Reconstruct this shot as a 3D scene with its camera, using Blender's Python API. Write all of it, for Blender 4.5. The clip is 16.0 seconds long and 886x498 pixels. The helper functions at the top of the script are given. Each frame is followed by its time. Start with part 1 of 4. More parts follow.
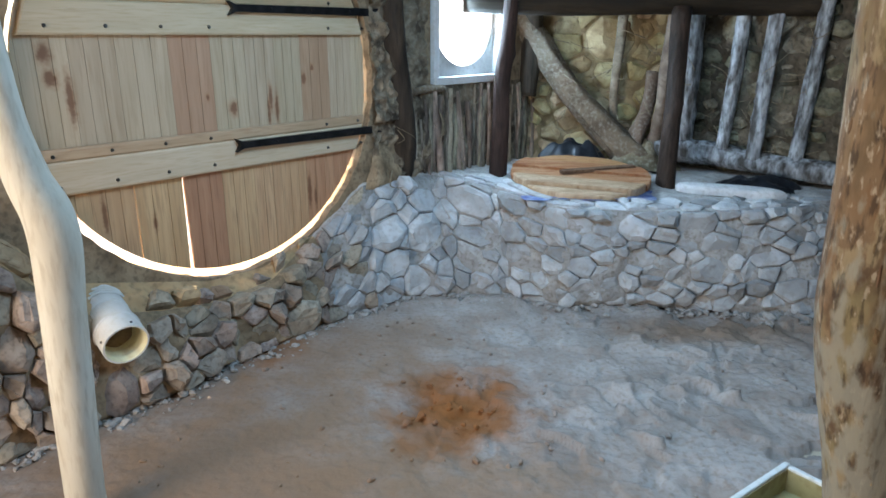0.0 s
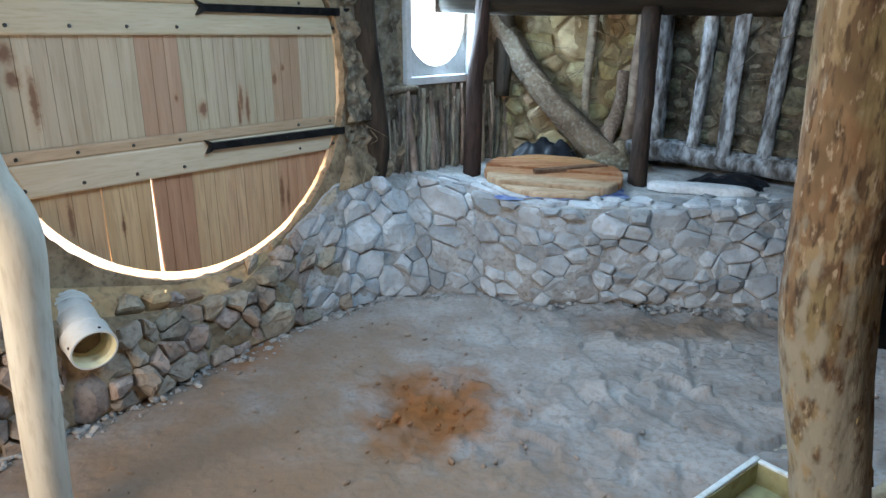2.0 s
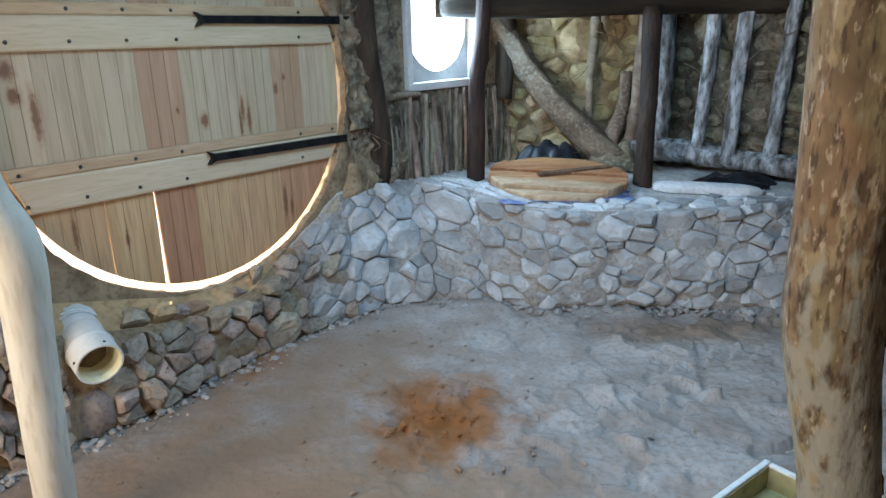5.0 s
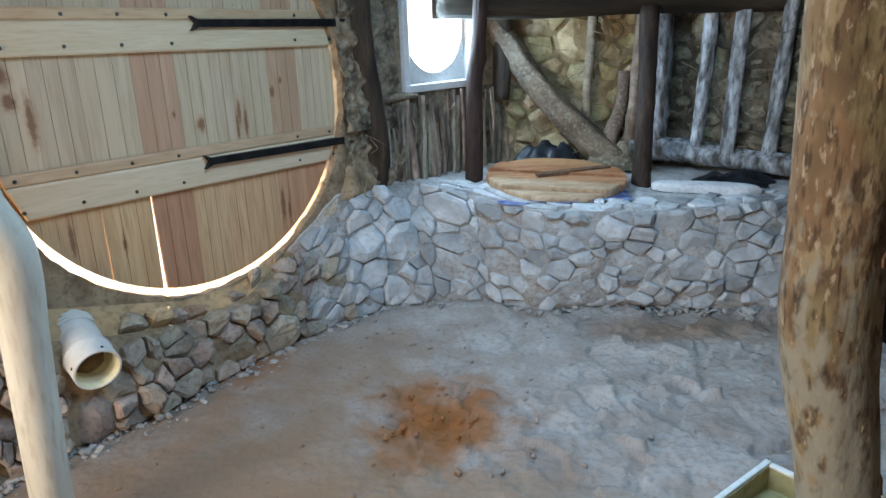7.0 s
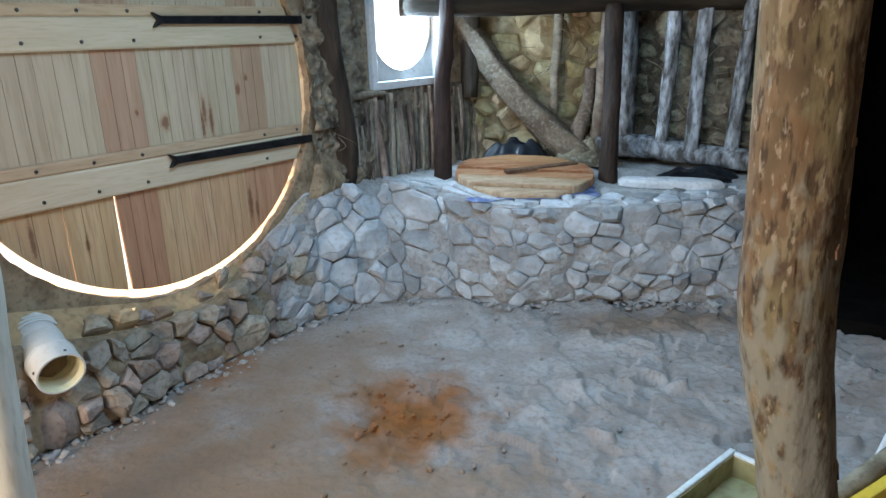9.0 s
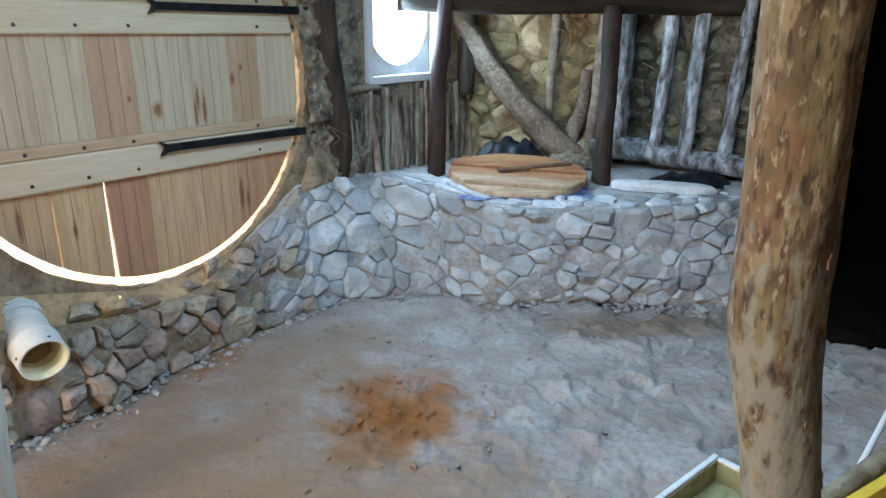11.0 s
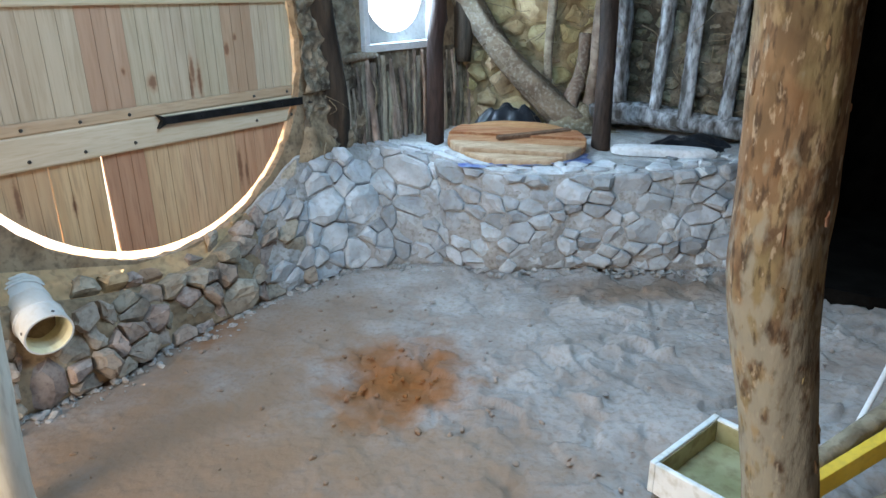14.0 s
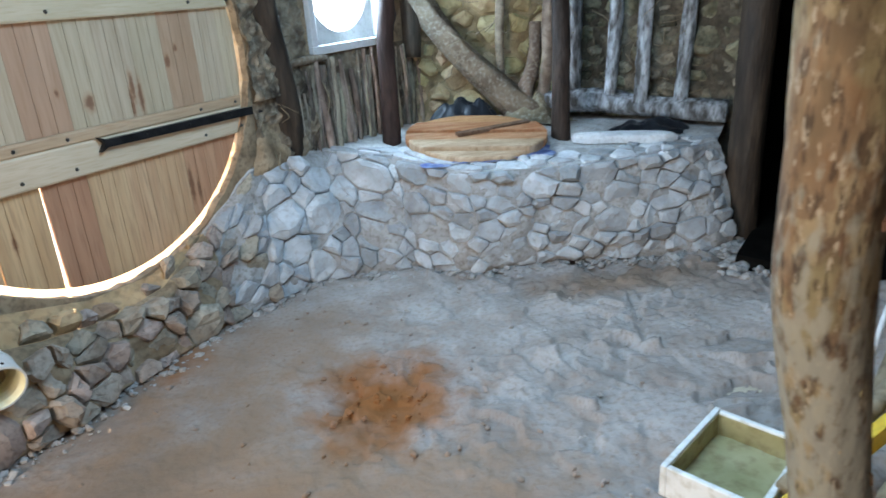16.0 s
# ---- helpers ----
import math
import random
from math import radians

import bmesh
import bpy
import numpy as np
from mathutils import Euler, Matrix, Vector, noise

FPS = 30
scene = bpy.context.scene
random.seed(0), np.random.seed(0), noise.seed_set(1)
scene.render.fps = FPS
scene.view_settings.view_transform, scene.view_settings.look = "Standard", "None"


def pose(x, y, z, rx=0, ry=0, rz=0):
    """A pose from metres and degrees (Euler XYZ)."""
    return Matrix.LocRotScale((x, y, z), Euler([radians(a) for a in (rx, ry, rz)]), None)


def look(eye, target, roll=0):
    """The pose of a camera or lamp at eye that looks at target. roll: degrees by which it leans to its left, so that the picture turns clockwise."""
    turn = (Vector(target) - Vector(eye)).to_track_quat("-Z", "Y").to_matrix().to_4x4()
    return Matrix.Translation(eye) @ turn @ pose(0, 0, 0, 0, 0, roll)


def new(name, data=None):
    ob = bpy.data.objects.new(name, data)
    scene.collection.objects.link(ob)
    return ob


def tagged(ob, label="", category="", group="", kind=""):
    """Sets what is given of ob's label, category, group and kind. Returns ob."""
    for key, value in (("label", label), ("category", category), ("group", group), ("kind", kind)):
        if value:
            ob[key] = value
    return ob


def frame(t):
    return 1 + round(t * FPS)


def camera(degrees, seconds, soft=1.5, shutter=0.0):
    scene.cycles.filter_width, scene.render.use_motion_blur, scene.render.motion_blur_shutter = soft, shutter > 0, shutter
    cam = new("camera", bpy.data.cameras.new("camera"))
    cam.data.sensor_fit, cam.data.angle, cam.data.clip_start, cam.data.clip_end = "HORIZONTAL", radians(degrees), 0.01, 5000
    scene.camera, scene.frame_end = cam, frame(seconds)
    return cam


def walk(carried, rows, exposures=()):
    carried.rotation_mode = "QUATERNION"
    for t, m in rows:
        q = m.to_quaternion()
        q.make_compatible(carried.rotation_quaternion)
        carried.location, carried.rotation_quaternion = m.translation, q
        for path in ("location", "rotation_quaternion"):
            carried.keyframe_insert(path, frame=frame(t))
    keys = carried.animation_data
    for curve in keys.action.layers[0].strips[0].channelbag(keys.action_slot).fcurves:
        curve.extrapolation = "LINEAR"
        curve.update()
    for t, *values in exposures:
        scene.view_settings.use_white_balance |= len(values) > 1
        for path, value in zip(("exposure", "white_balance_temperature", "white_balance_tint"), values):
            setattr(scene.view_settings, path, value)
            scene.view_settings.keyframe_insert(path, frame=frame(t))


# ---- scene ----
cam = camera(66.2, 16.0, 1.5, 0.5)
PATH = [
    (0, (-0.011, -0.005, 1.555), (-0.006, 1.902, 0.953), 0.1),
    (0.5, (0.001, 0.002, 1.553), (0.024, 1.898, 0.915), -0.6),
    (1, (0.002, 0.003, 1.553), (0.034, 1.899, 0.918), -0.3),
    (1.5, (0.005, 0.003, 1.558), (0.037, 1.91, 0.956), -0.2),
    (2, (0.004, 0.0, 1.557), (0.077, 1.905, 0.954), 0.1),
    (2.5, (0.011, 0.011, 1.564), (0.078, 1.922, 0.977), -0.0),
    (3, (0.025, 0.015, 1.568), (0.109, 1.926, 0.987), -0.3),
    (3.5, (0.027, 0.021, 1.567), (0.136, 1.934, 0.995), 0.4),
    (4, (0.034, 0.021, 1.568), (0.127, 1.932, 0.984), -0.4),
    (4.5, (0.027, 0.016, 1.568), (0.085, 1.925, 0.973), -1.0),
    (7, (0.043, 0.025, 1.568), (0.087, 1.935, 0.977), -1.9),
    (7.5, (0.048, 0.027, 1.572), (0.154, 1.933, 0.976), -2.5),
    (8, (0.05, 0.044, 1.565), (0.049, 1.945, 0.942), -2.4),
    (8.5, (0.03, 0.025, 1.572), (0.05, 1.944, 1.007), -0.1),
    (9, (0.05, 0.019, 1.569), (0.179, 1.922, 0.968), -1.8),
    (11.5, (0.047, 0.03, 1.568), (0.204, 1.926, 0.95), 0.4),
    (12, (0.041, 0.026, 1.57), (0.196, 1.911, 0.921), -0.3),
    (12.5, (0.059, 0.039, 1.565), (0.232, 1.919, 0.904), -0.3),
    (13, (0.051, 0.022, 1.568), (0.212, 1.918, 0.952), -0.5),
    (13.5, (0.05, 0.024, 1.559), (0.198, 1.901, 0.885), -0.5),
    (14, (0.053, 0.024, 1.559), (0.203, 1.894, 0.866), -0.9),
    (14.5, (0.053, 0.024, 1.559), (0.246, 1.89, 0.866), -0.3),
    (15, (0.044, 0.021, 1.562), (0.238, 1.893, 0.883), -0.9),
    (15.5, (0.012, 0.089, 1.572), (0.339, 1.942, 0.894), -1.6),
    (16, (-0.052, 0.185, 1.589), (0.248, 2.025, 0.865), -3.8),
]
walk(cam, [(t, look(eye, target, roll)) for t, eye, target, roll in PATH], [(0, 2.1), (9.2, 2.1), (11.3, 2.26), (16, 2.36)])

# ---- light ----
world = bpy.data.worlds.new("sky")
scene.world = world
world.use_nodes = True
wn = world.node_tree
sky = wn.nodes.new("ShaderNodeTexSky")
sky.sky_type, sky.sun_disc = "NISHITA", False
SUN_EL, SUN_AZ = 61.0, 338.0          # height, compass bearing (0 = +y, clockwise)
sky.sun_elevation, sky.sun_rotation = radians(SUN_EL), radians(SUN_AZ)
wn.links.new(sky.outputs[0], wn.nodes["Background"].inputs[0])
wn.nodes["Background"].inputs[1].default_value = 0.15
sun_dir = Vector((math.sin(radians(SUN_AZ)) * math.cos(radians(SUN_EL)), math.cos(radians(SUN_AZ)) * math.cos(radians(SUN_EL)), math.sin(radians(SUN_EL))))
sun = new("sun", bpy.data.lights.new("sun", "SUN"))
sun.data.energy, sun.data.angle, sun.data.color = 5.0, radians(0.5), (1.0, 0.85, 0.64)
sun.matrix_world = look(sun_dir * 20, (0, 0, 0))


def area(name, eye, target, w, h, watts, colour):
    lamp = new(name, bpy.data.lights.new(name, "AREA"))
    lamp.data.shape, lamp.data.size, lamp.data.size_y = "RECTANGLE", w, h
    lamp.data.energy, lamp.data.color = watts, colour
    lamp.matrix_world = look(eye, target)
    return lamp


# added fill from an unseen side entrance and roof opening, then the window's daylight
area("unseen_entrance_fill", (-3.02, -0.50, 1.25), (0.6, 3.0, 0.7), 1.8, 1.9, 32, (1.0, 0.88, 0.74))
area("unseen_roof_fill", (0.40, 2.10, 2.43), (0.60, 2.60, 0.0), 1.35, 1.2, 15.5, (0.42, 0.70, 1.0))
area("window_daylight", (0.20, 4.69, 1.66), (1.10, 4.02, 1.42), 0.5, 0.5, 10, (0.48, 0.74, 1.0))

# ---- materials ----


def shade(name, c1, c2, scale=6.0, rough=0.9, bump=0.3, c3=None, fine=60.0, vary=0.0, stretch=(1, 1, 1), metal=0.0, depth=0.02, hue=0.05, grit=0.35):
    """Procedural surface: two colours by coarse noise, a third by fine noise, bump at two scales, brightness varied object by object."""
    m = bpy.data.materials.new(name)
    m.use_nodes = True
    nt = m.node_tree
    N, L = nt.nodes, nt.links
    bs = N["Principled BSDF"]
    bs.inputs["Roughness"].default_value, bs.inputs["Metallic"].default_value = rough, metal
    bs.inputs["Specular IOR Level"].default_value = 0.3
    tc = N.new("ShaderNodeTexCoord")
    mp = N.new("ShaderNodeMapping")
    mp.inputs["Scale"].default_value = stretch
    L.new(tc.outputs["Object"], mp.inputs[0])
    n1 = N.new("ShaderNodeTexNoise")
    n1.inputs["Scale"].default_value, n1.inputs["Detail"].default_value = scale, 6
    n2 = N.new("ShaderNodeTexNoise")
    n2.inputs["Scale"].default_value, n2.inputs["Detail"].default_value = fine, 4
    for n in (n1, n2):
        L.new(mp.outputs[0], n.inputs["Vector"])
    r1 = N.new("ShaderNodeValToRGB")
    r1.color_ramp.elements[0].position, r1.color_ramp.elements[1].position = 0.35, 0.65
    r1.color_ramp.elements[0].color, r1.color_ramp.elements[1].color = (*c1, 1), (*c2, 1)
    L.new(n1.outputs[0], r1.inputs[0])
    r2 = N.new("ShaderNodeValToRGB")
    r2.color_ramp.elements[0].position, r2.color_ramp.elements[1].position = 0.48, 0.7
    L.new(n2.outputs[0], r2.inputs[0])
    mix = N.new("ShaderNodeMixRGB")
    mix.inputs[2].default_value = (*(c3 or [0.6 * (a + b) / 2 for a, b in zip(c1, c2)]), 1)
    half = N.new("ShaderNodeMath")
    half.operation = "MULTIPLY"
    half.inputs[1].default_value = 0.65
    L.new(r2.outputs[0], half.inputs[0])
    L.new(half.outputs[0], mix.inputs[0])
    L.new(r1.outputs[0], mix.inputs[1])
    out = mix.outputs[0]
    if vary:
        oi = N.new("ShaderNodeObjectInfo")
        hs = N.new("ShaderNodeHueSaturation")
        mr = N.new("ShaderNodeMapRange")
        mr.inputs[3].default_value, mr.inputs[4].default_value = 1 - vary, 1 + vary
        L.new(oi.outputs["Random"], mr.inputs[0])
        L.new(mr.outputs[0], hs.inputs["Value"])
        ms = N.new("ShaderNodeMath")
        ms.operation = "MULTIPLY_ADD"
        ms.inputs[1].default_value, ms.inputs[2].default_value = hue, 0.5 - hue / 2
        fr = N.new("ShaderNodeMath")
        fr.operation = "FRACT"
        m7 = N.new("ShaderNodeMath")
        m7.operation = "MULTIPLY"
        m7.inputs[1].default_value = 7.31
        L.new(oi.outputs["Random"], m7.inputs[0])
        L.new(m7.outputs[0], fr.inputs[0])
        L.new(fr.outputs[0], ms.inputs[0])
        L.new(ms.outputs[0], hs.inputs["Hue"])
        L.new(out, hs.inputs["Color"])
        out = hs.outputs[0]
    L.new(out, bs.inputs["Base Color"])
    add = N.new("ShaderNodeMath")
    add.operation = "MULTIPLY_ADD"
    add.inputs[1].default_value = grit
    L.new(n2.outputs[0], add.inputs[0])
    L.new(n1.outputs[0], add.inputs[2])
    bp = N.new("ShaderNodeBump")
    bp.inputs["Strength"].default_value, bp.inputs["Distance"].default_value = bump, depth
    L.new(add.outputs[0], bp.inputs["Height"])
    L.new(bp.outputs[0], bs.inputs["Normal"])
    return m


M_EARTH = shade("packed_earth", (0.26, 0.215, 0.19), (0.385, 0.35, 0.33), 3.4, 0.95, 0.7, (0.25, 0.185, 0.145), 42, depth=0.02, grit=0.3)
M_STONE = shade("limestone", (0.31, 0.318, 0.33), (0.475, 0.485, 0.50), 7, 0.9, 0.35, (0.30, 0.275, 0.25), 30, 0.28)
M_STONE_BROWN = shade("brown_limestone", (0.255, 0.20, 0.16), (0.41, 0.345, 0.285), 9, 0.92, 0.45, (0.15, 0.115, 0.09), 45, 0.22)
# fieldstone darkened to carry the shade behind the upright logs
M_STONE_SHADED = shade("shaded_fieldstone", (0.10, 0.09, 0.06), (0.29, 0.26, 0.19), 9, 0.92, 0.6, (0.04, 0.034, 0.027), 30, 0.3)
M_STONE_SANDY = shade("sand_covered_stone", (0.36, 0.25, 0.15), (0.50, 0.37, 0.24), 8, 0.95, 0.5, (0.24, 0.165, 0.105), 35, 0.15)
M_STONE_YELLOW = shade("yellow_fieldstone", (0.35, 0.26, 0.135), (0.51, 0.415, 0.245), 7, 0.92, 0.9, (0.24, 0.17, 0.095), 20, 0.22)
M_MORTAR = shade("earth_mortar", (0.30, 0.28, 0.265), (0.43, 0.415, 0.40), 10, 0.95, 0.8, (0.17, 0.135, 0.105), 45)
M_MUD = shade("mud_plaster", (0.22, 0.15, 0.09), (0.40, 0.295, 0.19), 7, 0.95, 0.8, (0.12, 0.085, 0.055), 35)
M_YMUD = shade("yellow_mud_bedding", (0.25, 0.185, 0.10), (0.42, 0.33, 0.195), 5, 0.95, 0.9, (0.16, 0.115, 0.07), 18, depth=0.04)
M_SAND = shade("tan_sandy_sill", (0.44, 0.285, 0.15), (0.56, 0.385, 0.215), 6, 0.95, 0.6, (0.25, 0.17, 0.10), 30)
M_DAUB = shade("flaking_dark_daub", (0.06, 0.042, 0.029), (0.29, 0.225, 0.155), 8, 0.92, 1.0, (0.38, 0.32, 0.24), 26, depth=0.03)
# mud with the same shade behind the logs put into its colour
M_SHADED_MUD = shade("shaded_mud", (0.07, 0.058, 0.042), (0.18, 0.15, 0.11), 7, 0.95, 0.7, (0.04, 0.033, 0.027), 35)
# passage darkness put into a near-black, almost sheenless colour
M_PASSAGE_DARK = shade("passage_darkness", (0.003, 0.0026, 0.0023), (0.008, 0.007, 0.006), 6, 0.95, 0.5)
M_PASSAGE_DARK.node_tree.nodes["Principled BSDF"].inputs["Specular IOR Level"].default_value = 0.03
M_DARKWOOD = shade("dark_bark_wood", (0.018, 0.011, 0.008), (0.060, 0.038, 0.027), 14, 0.7, 0.8, (0.014, 0.01, 0.008), 60, 0.2, (1, 1, 0.18))
M_BEAM = shade("dark_beam_wood", (0.018, 0.011, 0.007), (0.048, 0.030, 0.020), 14, 0.7, 0.7, (0.02, 0.013, 0.01), 60, 0.1, (0.18, 1, 1))
M_GREYLOG = shade("grey_weathered_log", (0.085, 0.08, 0.075), (0.50, 0.53, 0.57), 19, 0.85, 1.0, (0.03, 0.026, 0.022), 48, 0.25, (1, 1, 0.35), hue=0.01)
M_BROWNLOG = shade("brown_weathered_log", (0.16, 0.12, 0.085), (0.34, 0.28, 0.21), 10, 0.85, 0.7, (0.09, 0.065, 0.045), 40, 0.1)
M_FLECKED = shade("pale_flecked_brown_log", (0.12, 0.085, 0.058), (0.24, 0.18, 0.125), 7, 0.9, 1.0, (0.36, 0.315, 0.26), 42, 0.1, depth=0.02)
M_TWIG = shade("wattle_twig", (0.14, 0.105, 0.076), (0.41, 0.33, 0.25), 16, 0.85, 0.8, (0.08, 0.06, 0.045), 50, 0.35, (1, 1, 0.3))
M_PINE = shade("pale_pine", (0.47, 0.375, 0.255), (0.555, 0.455, 0.325), 5, 0.6, 0.12, (0.40, 0.305, 0.195), 22, 0.08, (4, 4, 0.25), depth=0.004, hue=0.012)
M_PINEPINK = shade("reddish_pine", (0.41, 0.255, 0.165), (0.48, 0.315, 0.21), 5, 0.6, 0.12, (0.35, 0.205, 0.12), 22, 0.08, (4, 4, 0.25), depth=0.004, hue=0.012)
M_PINELOW = shade("tan_pine", (0.51, 0.315, 0.17), (0.61, 0.41, 0.235), 5, 0.6, 0.12, (0.36, 0.225, 0.125), 22, 0.10, (4, 4, 0.25), depth=0.004, hue=0.012)
M_PINELOWRED = shade("rust_pine", (0.41, 0.215, 0.12), (0.50, 0.285, 0.165), 5, 0.6, 0.12, (0.31, 0.16, 0.09), 22, 0.10, (4, 4, 0.25), depth=0.004, hue=0.012)
M_PINEH = shade("pale_pine_batten", (0.55, 0.445, 0.305), (0.62, 0.515, 0.37), 4, 0.55, 0.1, (0.49, 0.375, 0.235), 18, 0.06, (0.6, 0.6, 6), depth=0.004, hue=0.012)
M_PINEHP = shade("reddish_pine_batten", (0.45, 0.31, 0.19), (0.52, 0.375, 0.24), 4, 0.55, 0.1, (0.38, 0.245, 0.14), 18, 0.06, (0.6, 0.6, 6), depth=0.004, hue=0.012)
M_IRON = shade("black_iron", (0.012, 0.012, 0.013), (0.03, 0.03, 0.032), 20, 0.45, 0.2, (0.02, 0.02, 0.02), 90, 0, (1, 1, 1), 0.6, depth=0.003)
M_BOLT = shade("dull_bolt_steel", (0.05, 0.05, 0.05), (0.12, 0.115, 0.11), 30, 0.4, 0.2, None, 90, 0, (1, 1, 1), 0.8, depth=0.002)
M_WHITEPAINT = shade("white_paint", (0.70, 0.70, 0.70), (0.80, 0.80, 0.80), 6, 0.45, 0.1, (0.62, 0.61, 0.58), 40, depth=0.004)
M_GREYPAINT = shade("grey_paint", (0.40, 0.40, 0.39), (0.52, 0.52, 0.51), 6, 0.6, 0.2, (0.33, 0.31, 0.28), 40, depth=0.004)
M_PVC = shade("white_plastic", (0.72, 0.71, 0.68), (0.80, 0.79, 0.77), 5, 0.4, 0.08, (0.66, 0.62, 0.54), 30, depth=0.003)
# bright yellow of light through the pipe wall put into this colour
M_PVC_IN = shade("lit_pipe_inside", (0.78, 0.70, 0.44), (0.85, 0.78, 0.54), 5, 0.4, 0.08, (0.70, 0.58, 0.32), 30, depth=0.003)
M_BOX = shade("dirty_white_foam", (0.66, 0.68, 0.68), (0.78, 0.79, 0.78), 7, 0.7, 0.25, (0.45, 0.42, 0.34), 26, depth=0.006)
M_BOX_IN = shade("olive_dried_mud", (0.30, 0.27, 0.13), (0.42, 0.38, 0.22), 6, 0.6, 0.3, (0.20, 0.15, 0.07), 22, depth=0.006)
M_DISC = shade("orange_pine_slab", (0.40, 0.165, 0.062), (0.57, 0.32, 0.17), 5, 0.6, 0.25, (0.30, 0.115, 0.045), 25, 0.14, (1, 5, 1), depth=0.006, hue=0.012)
M_DISCPALE = shade("tan_pine_slab", (0.38, 0.245, 0.145), (0.57, 0.42, 0.28), 5, 0.6, 0.4, (0.26, 0.15, 0.08), 25, 0.15, (1, 5, 1), depth=0.006, hue=0.012)
M_BLACKFILM = shade("black_plastic_film", (0.010, 0.012, 0.016), (0.03, 0.035, 0.045), 8, 0.35, 0.3, None, 40)
M_BLUEFILM = shade("blue_plastic_film", (0.05, 0.09, 0.30), (0.30, 0.38, 0.52), 14, 0.4, 0.4, (0.03, 0.05, 0.25), 30)
M_DUST = shade("pale_dusty_earth", (0.36, 0.34, 0.32), (0.54, 0.53, 0.52), 7, 0.95, 0.7, (0.27, 0.24, 0.21), 40)
M_LIME = shade("white_dusty_slab", (0.52, 0.53, 0.55), (0.68, 0.69, 0.70), 8, 0.9, 0.4, (0.42, 0.41, 0.40), 40)
M_POLE = shade("peeled_pale_pole", (0.52, 0.48, 0.40), (0.66, 0.63, 0.55), 4, 0.7, 0.2, (0.40, 0.35, 0.27), 30, 0, (2, 2, 0.35), depth=0.006)
M_YELLOW = shade("yellow_plastic", (0.52, 0.35, 0.03), (0.64, 0.45, 0.05), 6, 0.45, 0.1, (0.45, 0.32, 0.05), 40, depth=0.003)
M_GROUND = shade("dry_ground", (0.45, 0.38, 0.28), (0.58, 0.50, 0.38), 1.0, 0.95, 0.3, None, 10)
# paler than the mud wall so the door gap shows a warm sun glow
M_LINING = shade("gap_glow_lining", (0.52, 0.37, 0.21), (0.62, 0.46, 0.28), 9, 0.9, 0.5, (0.46, 0.32, 0.19), 30)
M_STRAW = shade("dry_straw", (0.16, 0.125, 0.08), (0.32, 0.265, 0.185), 20, 0.9, 0.2)
M_CEIL = shade("ceiling_boards", (0.10, 0.075, 0.05), (0.20, 0.155, 0.11), 5, 0.9, 0.3, None, 30)


def tint_patches(m, spots, colour):
    """Uneven patches of another colour, at places of the plan."""
    nt = m.node_tree
    N, L = nt.nodes, nt.links
    bs = N["Principled BSDF"]
    src = bs.inputs["Base Color"].links[0].from_socket
    tc = N.new("ShaderNodeTexCoord")
    nz = N.new("ShaderNodeTexNoise")
    nz.inputs["Scale"].default_value, nz.inputs["Detail"].default_value = 5, 5
    L.new(tc.outputs["Object"], nz.inputs["Vector"])
    for x, y, sx, sy, strength in spots:
        mp = N.new("ShaderNodeMapping")
        mp.vector_type = "TEXTURE"
        mp.inputs["Location"].default_value, mp.inputs["Scale"].default_value = (x, y, 0), (sx, sy, 1)
        L.new(tc.outputs["Object"], mp.inputs[0])
        ln = N.new("ShaderNodeVectorMath")
        ln.operation = "LENGTH"
        L.new(mp.outputs[0], ln.inputs[0])
        ad = N.new("ShaderNodeMath")
        ad.operation = "MULTIPLY_ADD"
        ad.inputs[1].default_value = 1.3
        L.new(nz.outputs[0], ad.inputs[0])
        L.new(ln.outputs["Value"], ad.inputs[2])
        mr = N.new("ShaderNodeMapRange")
        mr.interpolation_type = "SMOOTHSTEP"
        mr.inputs[1].default_value, mr.inputs[2].default_value, mr.inputs[3].default_value, mr.inputs[4].default_value = 0.85, 1.85, strength, 0.0
        L.new(ad.outputs[0], mr.inputs[0])
        x_ = N.new("ShaderNodeMixRGB")
        x_.inputs[2].default_value = (*colour, 1)
        L.new(mr.outputs[0], x_.inputs[0])
        L.new(src, x_.inputs[1])
        src = x_.outputs[0]
    L.new(src, bs.inputs["Base Color"])


# brown earth patches; those on the left also carry its warm light
tint_patches(M_EARTH, ((-0.75, 2.1, 1.25, 1.1, 0.85), (-0.45, 3.2, 0.75, 0.6, 0.6), (0.1, 1.9, 0.9, 0.5, 0.6), (1.55, 3.42, 0.75, 0.22, 0.6)), (0.25, 0.155, 0.092))
tint_patches(M_EARTH, ((0.06, 2.64, 0.40, 0.42, 0.95), (-0.92, 3.2, 0.20, 0.22, 0.8)), (0.23, 0.082, 0.018))


